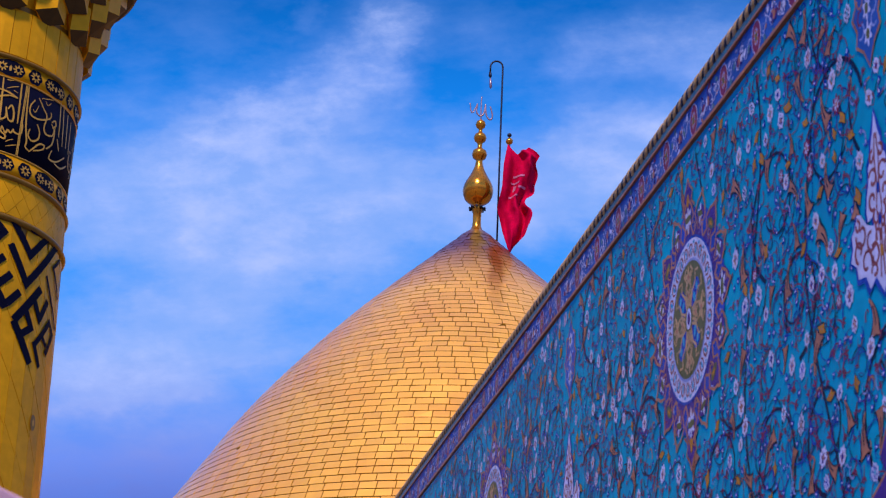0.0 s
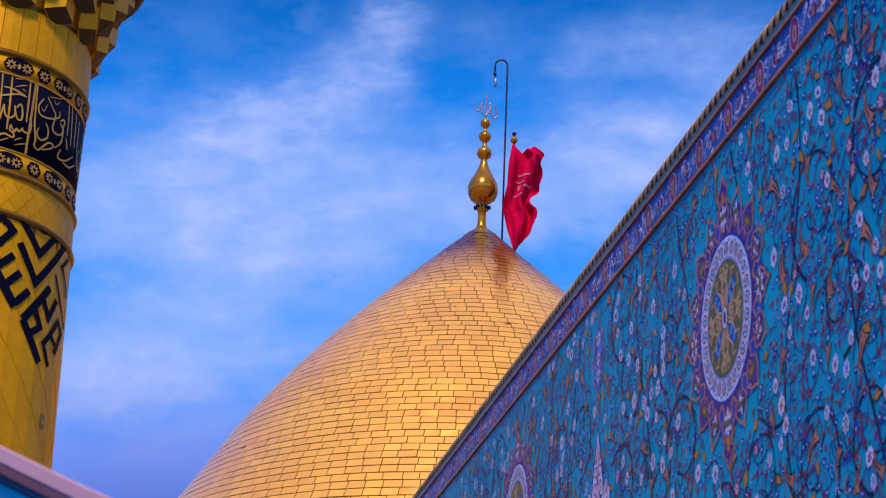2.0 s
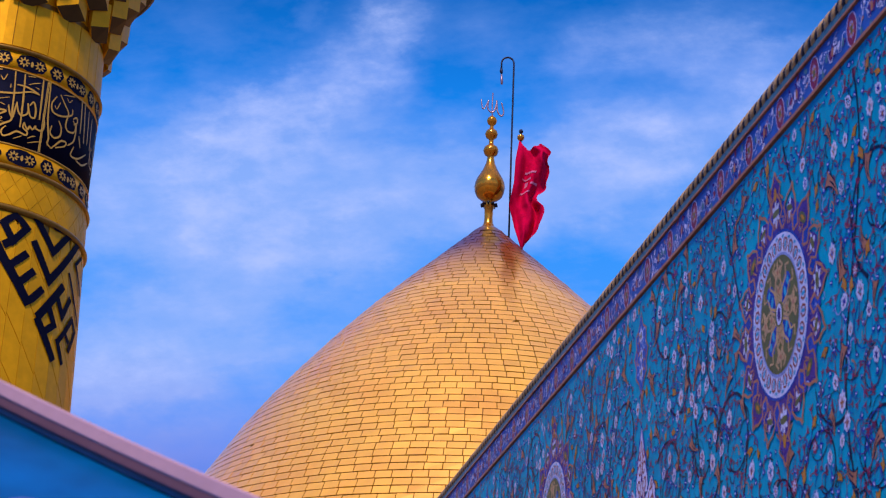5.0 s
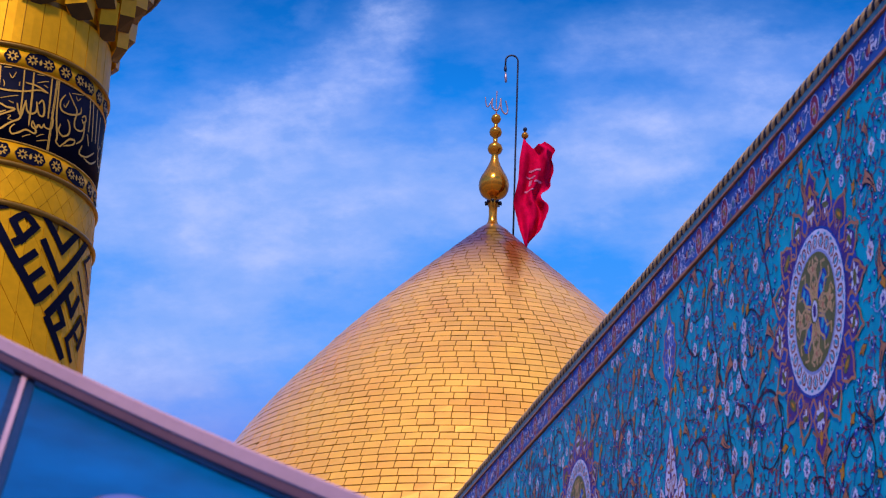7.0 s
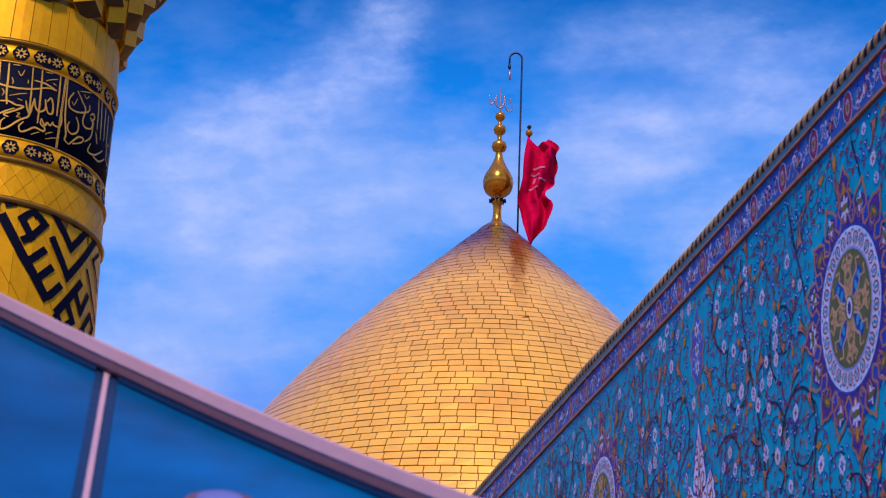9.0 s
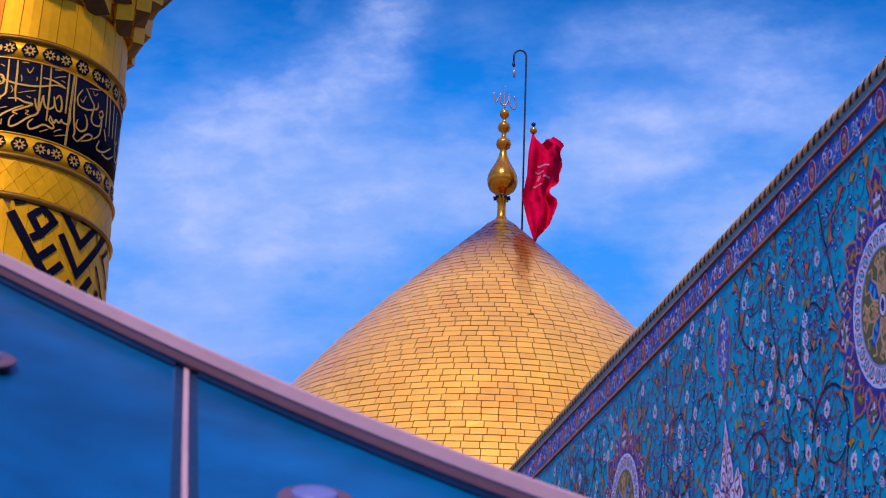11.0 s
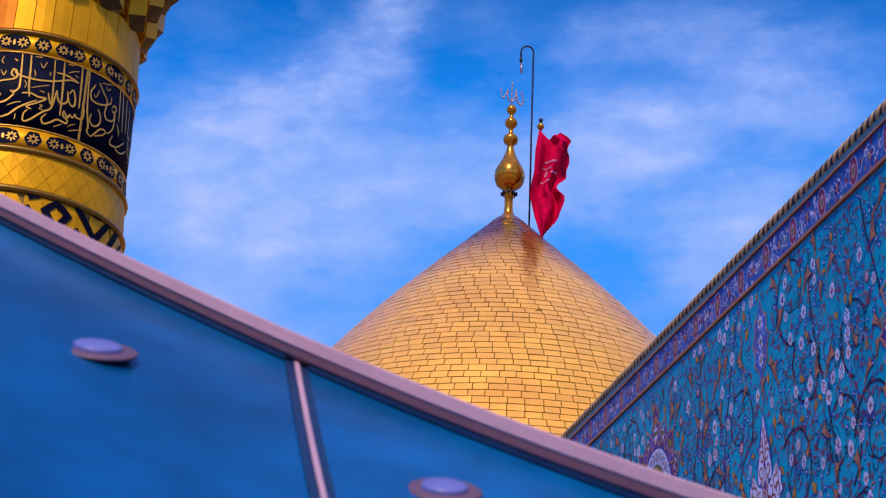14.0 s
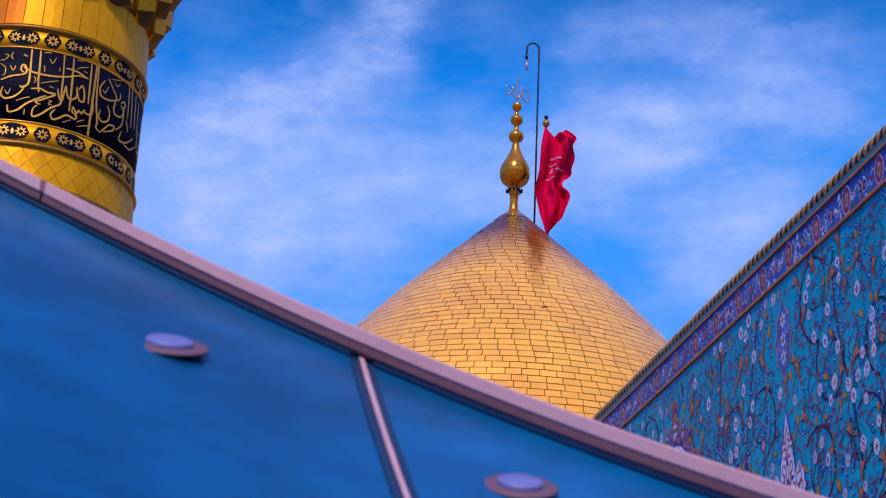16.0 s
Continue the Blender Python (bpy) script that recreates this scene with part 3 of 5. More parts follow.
# medallions
for my, mz in MEDALS:
    ink = Inlay()
    # ragged violet and cobalt ground, wider towards the tips of sixteen lobes
    rim = []
    for i in range(96):
        q = 2 * math.pi * i / 96
        r = 0.93 + 0.06 * math.cos(16 * q) + 0.05 * math.cos(8 * q + 0.4)
        rim.append((my + 0.42 * r * math.cos(q), mz + 0.485 * r * math.sin(q)))
    ink.poly(M_purple, rim, 8)
    for i in range(16):
        q = 2 * math.pi * (i + 0.5) / 16
        ink.ellipse(M_cobalt, my + 0.325 * math.cos(q), mz + 0.395 * math.sin(q), 0.032, 0.06, 8.6, q - math.pi / 2, 10)
    # interlaced salmon scrolls: pairs of arcs meeting in a point over each lobe
    for i in range(16):
        q = 2 * math.pi * i / 16
        for side in (-1, 1):
            arc_ = [(0.285, 0.19), (0.32, 0.10), (0.355, 0.17), (0.395, 0.10), (0.415, 0.03), (0.44, 0.0)]
            ink.stroke(M_leaf, [(my + r * math.cos(q + side * w), mz + 1.19 * r * math.sin(q + side * w)) for r, w in arc_], 0.0125, 9.6)
            arc_ = [(0.30, 0.02), (0.33, 0.055), (0.36, 0.03), (0.345, 0.0)]
            ink.stroke(M_leaf, [(my + r * math.cos(q + side * w), mz + 1.19 * r * math.sin(q + side * w)) for r, w in arc_], 0.008, 9.9)
        cy, cz = my + 0.352 * math.cos(q), mz + 0.42 * math.sin(q)
        if i % 4 == 0:
            ink.star(M_white, cy, cz, 0.022, 0.052, 6, 10, math.pi / 2, 0.75, 1.3)
            ink.ellipse(M_green, cy, cz, 0.016, 0.036, 11, q, 8)
        elif i % 2:
            ink.star(M_white, cy, cz, 0.014, 0.036, 4, 10, q, 0.8, 1.3)
            ink.ellipse(M_green, cy, cz, 0.013, 0.03, 11, q, 8)
        else:
            ink.ellipse(M_green, cy, cz, 0.02, 0.04, 10.4, q, 8)
            ink.ellipse(M_yellow, cy, cz, 0.008, 0.02, 11, q, 7)
    for k in range(70):
        q, e, q0, hand, r0 = RNG.uniform(0, 6.28), RNG.uniform(0.80, 1.12), RNG.uniform(0, 6.28), RNG.choice((-1, 1)), RNG.uniform(0.012, 0.026)
        cy, cz = my + 0.375 * e * math.cos(q), mz + 0.45 * e * math.sin(q)
        ink.stroke(RNG.choice((M_leaf, M_leaf, M_maroon, M_cobalt, M_pale)), [(cy + r0 * (1.2 - u) * math.cos(q0 + hand * 4 * u), cz + r0 * (1.2 - u) * math.sin(q0 + hand * 4 * u)) for u in (n / 7 for n in range(8))], 0.006, 9.3)
    for up in (-1, 1):
        ink.poly(M_purple, [(my - 0.06, mz + up * 0.44), (my + 0.06, mz + up * 0.44), (my + 0.045, mz + up * 0.52), (my, mz + up * 0.585), (my - 0.045, mz + up * 0.52)][::up], 7.5)
        for side in (-1, 1):
            ink.stroke(M_leaf, [(my + side * a, mz + up * z) for a, z in ((0.075, 0.455), (0.035, 0.49), (0.055, 0.53), (0.02, 0.56), (0, 0.60))], 0.011, 9.6)
        ink.ellipse(M_yellow, my, mz + up * 0.50, 0.014, 0.032, 11, 0, 8)
    # white ring with red horseshoes round turquoise drops
    ink.ellipse(M_cobalt, my, mz, 0.278, 0.336, 11.6, 0, 48)
    ink.ellipse(M_white, my, mz, 0.268, 0.325, 12, 0, 48)
    for i in range(26):
        q = 2 * math.pi * i / 26
        ink.ellipse(M_turq, my + 0.226 * math.cos(q), mz + 0.277 * math.sin(q), 0.008, 0.018, 13, q - math.pi / 2, 9)
        ink.ellipse(M_turq, my + 0.254 * math.cos(q + 0.12), mz + 0.309 * math.sin(q + 0.12), 0.012, 0.007, 13, q - math.pi / 2, 7)
        ink.stroke(M_palm_red, [(my + r * math.cos(q + w), mz + 1.22 * r * math.sin(q + w)) for r, w in ((0.206, -0.03), (0.222, -0.085), (0.243, -0.06), (0.249, 0.0), (0.243, 0.06), (0.222, 0.085), (0.206, 0.03))], 0.009, 14)
    ink.ellipse(M_pale, my, mz, 0.198, 0.246, 15, 0, 40)
    ink.ellipse(M_green, my, mz, 0.188, 0.235, 16, 0, 40)
    # blue cartouches on the diagonals, an ochre cross of blossoms and scrolls
    for i in range(4):
        q = math.pi / 4 + i * math.pi / 2
        for e, b in ((0.078, 0.05), (0.118, 0.04)):
            ink.ellipse(M_cobalt, my + e * math.cos(q), mz + 1.25 * e * math.sin(q), 0.036, b, 17, 0.3 * (-1) ** i, 10)
            ink.ellipse(M_turq, my + (e + 0.012) * math.cos(q), mz + 1.25 * e * math.sin(q), 0.013, b * 0.5, 18, 0.3 * (-1) ** i, 8)
        q = i * math.pi / 2
        for e, r in ((0.075, 0.036), (0.138, 0.045)):
            ink.star(M_rope_g, my + e * math.cos(q), mz + 1.25 * e * math.sin(q), r * 0.35, r, 5, 18.6, q + e * 9, 0.85, 1.15)
            ink.ellipse(M_leaf, my + e * math.cos(q), mz + 1.25 * e * math.sin(q), 0.009, 0.012, 20, 0, 7)
    for i in range(8):
        q = i * math.pi / 4
        for side in (-1, 1):
            ink.stroke(M_rope_g, [(my + r * math.cos(q + side * w), mz + 1.24 * r * math.sin(q + side * w)) for r, w in ((0.04, 0.2), (0.09, 0.34), (0.13, 0.16), (0.16, 0.3), (0.175, 0.12))], 0.012, 18.2)
    ink.ellipse(M_white, my, mz, 0.026, 0.044, 21, 0, 14)
    ink.ellipse(M_purple, my, mz, 0.015, 0.028, 22, 0, 10)
    ink.build("medallion", wall, "oval medallion with white ring and violet rosette")

# fine commas and tendrils scattered between the flowers
ink = Inlay()
for k in range(5200):
    y, z = Y0 + 0.1 + (Y1 - Y0 - 0.2) * RNG.random() ** 1.4, RNG.uniform(2.4, 4.69)
    if taken(y, z, 0.03):
        continue
    q0, hand, r0 = RNG.uniform(0, 6.28), RNG.choice((-1, 1)), RNG.uniform(0.016, 0.038)
    ink.stroke(RNG.choice((M_purple, M_maroon, M_vine, M_pale, M_leaf, M_cobalt, M_maroon, M_cobalt)), [(y + r0 * (1.2 - q) * math.cos(q0 + hand * 3.6 * q), z + 1.3 * r0 * (1.2 - q) * math.sin(q0 + hand * 3.6 * q)) for q in (i / 7 for i in range(8))], RNG.uniform(0.005, 0.009), 3.4, taper=True)
ink.build("tendrils", wall, "fine coloured tendrils between the flowers")

# white palmettes and the pendants over them
for py in PLUMES:
    ink = Inlay()
    half = [(0.0, 4.05), (0.016, 3.985), (0.032, 3.95), (0.034, 3.915), (0.058, 3.885), (0.060, 3.84), (0.075, 3.80), (0.085, 3.755), (0.078, 3.72), (0.045, 3.725), (0.042, 3.695), (0.085, 3.715), (0.125, 3.765), (0.15, 3.775),
            (0.165, 3.74), (0.19, 3.72), (0.185, 3.68), (0.205, 3.64), (0.165, 3.61), (0.16, 3.57), (0.11, 3.56), (0.085, 3.51), (0.045, 3.535), (0.0, 3.47)]
    for grow, m, level in ((1.0, M_cobalt, 8), (0.0, M_white, 8.6)):
        edge = [(a + 0.012 * grow if a else 0, z + 0.016 * grow * (1 if z > 3.85 else -1 if z < 3.6 else 0)) for a, z in half]
        ink.poly(m, [(py - a, z) for a, z in edge] + [(py + a, z) for a, z in edge[-2:0:-1]], level)
    for side in (-1, 1):
        for cy, z, r0, q0, turn in ((0.03, 3.84, 0.026, 0.4, 1), (0.028, 3.91, 0.016, 2.0, -1), (0.04, 3.775, 0.024, 4.2, 1), (0.02, 3.715, 0.02, 1.2, -1), (0.065, 3.665, 0.036, 2.6, 1), (0.125, 3.70, 0.034, 0.2, -1),
                                    (0.145, 3.655, 0.028, 5.0, 1), (0.10, 3.60, 0.032, 3.6, -1), (0.045, 3.60, 0.03, 1.0, 1), (0.02, 3.655, 0.018, 4.0, -1), (0.05, 3.555, 0.02, 0.0, 1), (0.15, 3.735, 0.016, 1.5, 1)):
            ink.stroke(M_palm_red, [(py + side * (cy + r0 * (1.15 - 0.75 * q) * math.cos(q0 + turn * 5.6 * q)), z + 1.25 * r0 * (1.15 - 0.75 * q) * math.sin(q0 + turn * 5.6 * q)) for q in (n / 13 for n in range(14))], 0.0115, 9)
        ink.stroke(M_palm_red, [(py + side * 0.004, 3.98), (py + side * 0.014, 3.9), (py + side * 0.006, 3.82), (py + side * 0.016, 3.74), (py + side * 0.005, 3.64), (py + side * 0.012, 3.52)], 0.008, 9.3)
    for z in (3.60, 3.70, 3.80):
        ink.ellipse(M_yellow if z < 3.65 else M_cobalt, py, z, 0.01, 0.02, 10, 0, 8)
    pend = [(0, 4.64), (0.03, 4.56), (0.075, 4.53), (0.07, 4.46), (0.1, 4.42), (0.07, 4.36), (0.08, 4.31), (0.035, 4.27), (0, 4.2)]
    ink.poly(M_leaf, [(py - a * 1.1, z) for a, z in pend] + [(py + a * 1.1, z) for a, z in pend[-2:0:-1]], 8)
    ink.poly(M_band, [(py - a * 0.96, 4.42 + (z - 4.42) * 0.95) for a, z in pend] + [(py + a * 0.96, 4.42 + (z - 4.42) * 0.95) for a, z in pend[-2:0:-1]], 9)
    for side in (-1, 1):
        for cz, q0 in ((4.51, 0.5), (4.46, 2.2), (4.40, 4.0), (4.35, 1.0)):
            ink.stroke(RNG.choice((M_leaf, M_pale, M_maroon)), [(py + side * (0.045 + 0.02 * math.cos(q0 + 4.5 * q)), cz + 0.026 * math.sin(q0 + 4.5 * q)) for q in (n / 7 for n in range(8))], 0.008, 9.5)
    for z, b in ((4.51, 0.055), (4.41, 0.05), (4.32, 0.045)):
        ink.star(M_white, py, z, 0.018, 0.036, 6, 10, math.pi / 2, 0.85, 1.3)
        ink.ellipse(M_green, py, z, 0.012, 0.02, 11, 0, 8)
    low = [(0, 3.14), (0.09, 3.02), (0.06, 2.96), (0.17, 2.9), (0.15, 2.78), (0.2, 2.7), (0.12, 2.6), (0.1, 2.5), (0, 2.4)]
    ink.poly(M_leaf, [(py - a * 1.07, z) for a, z in low] + [(py + a * 1.07, z) for a, z in low[-2:0:-1]], 8)
    ink.poly(M_purple, [(py - a, 2.77 + (z - 2.77) * 0.96) for a, z in low] + [(py + a, 2.77 + (z - 2.77) * 0.96) for a, z in low[-2:0:-1]], 9)
    ink.build("palmette", wall, "tall white lobed palmette with red scrolls")

# border: red oval cartouches with white scrolls between
ink = Inlay()
y = 5.0 - 0.335 * 7
while y < Y1 - 0.1:
    if y > Y0 + 0.1:
        ink.ellipse(M_white, y, 4.814, 0.0445, 0.071, 3, 0, 18)
        ink.ellipse(M_maroon, y, 4.814, 0.040, 0.066, 4, 0, 18)
        ink.ellipse(M_pale, y, 4.814, 0.019, 0.036, 4.5, 0, 14)
        ink.star(M_leaf, y, 4.812, 0.013, 0.032, 6, 5, math.pi / 2, 0.8, 1.35)
        ink.ellipse(M_green, y, 4.812, 0.011, 0.018, 6, 0, 8)
        for side in (-1, 1):
            wave = [(y + side * (0.05 + 0.115 * q / 9), 4.812 + RNG.uniform(0.026, 0.042) * math.sin(q * 0.95 + (0.6 if side > 0 else 3.7))) for q in range(10)]
            ink.stroke(M_white, wave, 0.0052, 3, taper=True)
            for k in range(5):
                ink.ellipse(RNG.choice((M_white, M_pale, M_maroon, M_leaf, M_purple)), y + side * RNG.uniform(0.055, 0.165), RNG.uniform(4.752, 4.866), 0.007, 0.013, 2.2, RNG.uniform(-1.5, 1.5), 7)
            for k in range(5):
                cy, cz, q0, turn = y + side * RNG.uniform(0.06, 0.165), RNG.uniform(4.765, 4.86), RNG.uniform(0, 6.28), RNG.choice((-1, 1))
                r0 = RNG.uniform(0.012, 0.024)
                ink.stroke(RNG.choice((M_white, M_white, M_pale)), [(cy + r0 * (1.2 - q) * math.cos(q0 + turn * 4.8 * q), cz + r0 * (1.2 - q) * math.sin(q0 + turn * 4.8 * q)) for q in (i / 8 for i in range(9))], 0.0048, 2.6)
            for q in (2, 5, 8):
                ink.ellipse(RNG.choice((M_white, M_maroon, M_strip)), wave[q][0], wave[q][1] + RNG.choice((-0.03, 0.03)), 0.011, 0.019, 4, RNG.uniform(-1, 1), 7)
        ink.star(M_purple, y + 0.1675, 4.812, 0.016, 0.04, 5, 3, 0.3)
        ink.ellipse(M_leaf, y + 0.1675, 4.812, 0.011, 0.022, 5, 0, 8)
    y += 0.335
ink.build("border_ornament", wall, "red oval cartouches and white scrolls")

# ---- glazed canopy: a curved, rising cap rail with sloping blue panels below it ----
def rail_at(s):
    return Vector((s, 2.2369 - 1.1521 * s - 0.3774 * s * s, 2.121 - 0.6261 * s + 0.008 * s * s + 0.0335 * s ** 3))


def pane_at(s, w, lift=0.0):
    p = rail_at(s) + Vector((0, 0.034, -0.036))
    return p + Vector((0, -0.80 * w - 0.02 * w * w, -0.60 * w + 0.045 * w * w)) + lift * Vector((-0.05, -0.6, 0.79))


def strip(path, offsets):
    """A closed profile of offsets carried along a path."""
    n = len(offsets)
    v = [p + Vector(o) for p in path for o in offsets]
    f = [(i * n + k, i * n + (k + 1) % n, (i + 1) * n + (k + 1) % n, (i + 1) * n + k) for i in range(len(path) - 1) for k in range(n)]
    f += [tuple(range(n))[::-1], tuple((len(path) - 1) * n + k for k in range(n))]
    return v, f


def span(a, b, n):
    return [a + (b - a) * i / n for i in range(n + 1)]


def sheet(s0, s1, w0, w1, lift, thick, ns, nw, edges=True):
    """A bent plate on the sloping surface."""
    v, f = [], []
    for d in (lift, lift - thick):
        v += [pane_at(s, w, d) for s in span(s0, s1, ns) for w in span(w0, w1, nw)]
    m, k = nw + 1, (ns + 1) * (nw + 1)
    for i in range(ns):
        for j in range(nw):
            a = i * m + j
            f += [(a, a + m, a + m + 1, a + 1), (k + a, k + a + 1, k + a + m + 1, k + a + m)]
    rim = [i * m for i in range(ns + 1)] + [ns * m + j for j in range(1, m)] + [i * m + nw for i in range(ns - 1, -1, -1)] + [j for j in range(nw - 1, 0, -1)]
    if edges:
        f += [(rim[i], k + rim[i], k + rim[(i + 1) % len(rim)], rim[(i + 1) % len(rim)]) for i in range(len(rim))]
    return v, f


canopy = thing("glass_canopy", "sloping blue glass canopy with a pale painted frame", "canopy")
CAP = [(0, 0.0, -0.004), (0, 0.004, 0.0), (0, 0.05, 0.004), (0, 0.054, -0.002), (0, 0.054, -0.036), (0, 0.006, -0.027), (0, 0.0, -0.024)]
smooth_cap = part("cap_rail", strip([rail_at(s) for s in span(-1.168, 0.42, 44)], CAP), M_frame, canopy, "pale pinkish painted cap rail")
part("cap_rail", strip([rail_at(s) for s in span(-1.9, -1.172, 20)], CAP), M_frame, canopy, "pale pinkish painted cap rail")
part("rail_joint", strip([rail_at(s) for s in span(-1.1745, -1.1655, 2)], [(0, b * 1.03 - 0.0008, c * 1.02 + 0.0012) for a, b, c in CAP]), M_lip, canopy, "brown joint in the rail")
LIP = [(0, 0.003, -0.0246), (0, 0.03, -0.030), (0, 0.03, -0.044), (0, 0.010, -0.042), (0, 0.005, -0.039)]
for a, b in ((-1.9, -1.172), (-1.168, 0.42)):
    part("rail_lip", strip([rail_at(s) for s in span(a, b, 36)], LIP), M_lip, canopy, "brown-purple lip under the rail")
WEND = 1.6
for s0, s1 in ((-1.87, -1.861), (-0.616, -0.608), (0.3955, 0.4045)):
    m = part("mullion", sheet(s0, s1, 0.01, WEND, 0.006, 0.03, 2, 16), M_frame, canopy, "slim pale mullion")
    for a, b in ((s0 - 0.014, s0 - 0.0005), (s1 + 0.0005, s1 + 0.014)):
        part("gasket", sheet(a, b, 0.01, WEND, 0.0025, 0.012, 1, 14), M_gasket_shade, m, "dark blue sealing strip")
for a, b in ((-1.8465, -0.6305), (-0.5935, 0.381)):
    pane = smooth(part("pane", sheet(a, b, 0.008, WEND, 0.0, 0.01, 26, 14, False), M_glass, canopy, "blue tinted glossy pane"))
    # added strip: stands in for the rail's dark shadow along the glass
    part("bead", strip([rail_at(s) for s in span(a, b, 26)], [(0, 0.009, -0.0425), (0, 0.03, -0.0445), (0, 0.03, -0.050), (0, 0.010, -0.050)]), M_gasket_shade, pane, "dark blue glazing bead")
part("plinth", (lambda e: ([p for p in e] + [Vector((p.x, p.y, 0)) for p in e] + [Vector((p.x, p.y + 0.2, p.z)) for p in e] + [Vector((p.x, p.y + 0.2, 0)) for p in e],
      [(i, i + 1, 25 + i + 1, 25 + i) for i in range(24)] + [(50 + i, 75 + i, 75 + i + 1, 50 + i + 1) for i in range(24)] + [(i, 50 + i, 50 + i + 1, i + 1) for i in range(24)] + [(0, 25, 75, 50), (24, 74, 99, 49)]))([pane_at(s, WEND, -0.012) for s in span(-1.9, 0.42, 24)]), M_stone, canopy, "plain rendered plinth")


def round_cap(s, w, size=0.95):
    c = pane_at(s, w)
    cap = thing("vent_cap", "flat round lavender cap fixed on blue glass", "vent cap", "caps on the canopy", at=c)
    n = (pane_at(s + 0.02, w) - pane_at(s - 0.02, w)).cross(pane_at(s, w - 0.02) - pane_at(s, w + 0.02)).normalized()
    n = (n + 1.3 * Vector((-0.13, -0.50, 0.866))).normalized()
    cap.location = c + n * 0.005
    q = n.to_track_quat("Z", "Y").to_matrix()
    for name, prof, m, lab in (("flange", [(0.0, -0.006), (0.059, -0.006), (0.0625, -0.003), (0.0625, -0.001), (0.059, 0.0005), (0.034, 0.0015), (0.0, 0.0015)], M_flange, "pale pinkish flange"),
                               ("lid", [(0.0385, 0.001), (0.038, 0.0055), (0.036, 0.0075), (0.022, 0.0085), (0.0, 0.009)], M_cap, "glossy lavender lid")):
        v, f = revolve((0, 0), [(size * r, z) for r, z in prof], 40)
        smooth(part(name, ([q @ Vector(p) for p in v], f), m, cap, lab))


round_cap(-0.924, 0.462)
round_cap(-0.436, 0.340, 0.84)

# ---- golden dome ----
DX, DY = 9.987, 47.109
SIDE = Vector((0.983, -0.186, 0))          # across the view of the dome
PROFILE = [(23.22, 0.30), (22.9, 0.66), (22.0, 1.585), (21.0, 2.63), (20.0, 3.63), (19.0, 4.56), (18.0, 5.42), (17.0, 6.24), (16.0, 6.98), (15.0, 7.62), (14.0, 8.26), (13.0, 8.9), (12.0, 9.5), (11.0, 10.02), (10.0, 10.42), (9.0, 10.7), (8.0, 10.85), (6.5, 10.9)]


def dome_r(z):
    return float(np.interp(z, [p[0] for p in PROFILE[::-1]], [p[1] for p in PROFILE[::-1]]))


dome = thing("golden_dome", "large pointed dome clad in gold tiles on a plain drum", "dome", at=(DX, DY, 0))
fine = span(6.5, 23.2, 110)
part("drum", revolve((0, 0), [(10.6, 0), (10.6, 6.2), (10.95, 6.3), (10.95, 6.52), (10.8, 6.55)], 96), M_min_gold, dome, "plain gilded drum")
# courses of tiles along the slope
RD = random.Random(3)
zs_, rs_ = np.array(fine), np.array([dome_r(z) for z in fine])
k5 = np.array([1, 4, 6, 4, 1]) / 16
rs_ = np.concatenate([rs_[:2], np.convolve(rs_, k5, "valid"), rs_[-2:]])
arc = np.concatenate([[0], np.cumsum(np.hypot(np.diff(zs_), np.diff(rs_)))])
COURSE = 0.262
smooth(part("dome_shell", revolve((0, 0), [(r - 0.008 - 0.03 / max(r, 0.5), z) for r, z in zip(rs_, fine)], 160), M_mortar, dome, "brown bed of the tiles"))


def on_arc(d):
    return float(np.interp(d, arc, rs_)), float(np.interp(d, arc, zs_))


def tile_mesh(a0, a1, low, high, jig):
    """One gold tile between two angles and two courses, a little pillowed and proud of the bed."""
    v = []
    (r0, z0), (r1, z1) = low, high
    tz, tr = z1 - z0, r1 - r0
    d = math.hypot(tz, tr)
    nr, nz = tz / d, -tr / d
    for lift, pin in ((-0.03, 0.0), (0.0, 0.006)):
        for k, (a, r, z) in enumerate(((a0, r0, z0), (a1, r0, z0), (a1, r1, z1), (a0, r1, z1))):
            up = lift + (jig[k] if lift == 0.0 else 0)
            ra = pin / max(r, 0.3)
            aa = a + (ra if k in (0, 3) else -ra)
            rr, zz = r + nr * up + (tr / d) * (pin if k < 2 else -pin), z + nz * up + (tz / d) * (pin if k < 2 else -pin)
            v.append((rr * math.cos(aa), rr * math.sin(aa), zz))
    return v, [(4, 5, 6, 7), (0, 1, 5, 4), (1, 2, 6, 5), (2, 3, 7, 6), (3, 0, 4, 7)]


rest = []
singles = 0
d = 1.0
row = 0


def sag(a, d):
    """Courses are not laid quite level."""
    return 0.016 * math.sin(5 * a + 0.7 * d) + 0.007 * math.sin(13 * a - 1.3 * d)


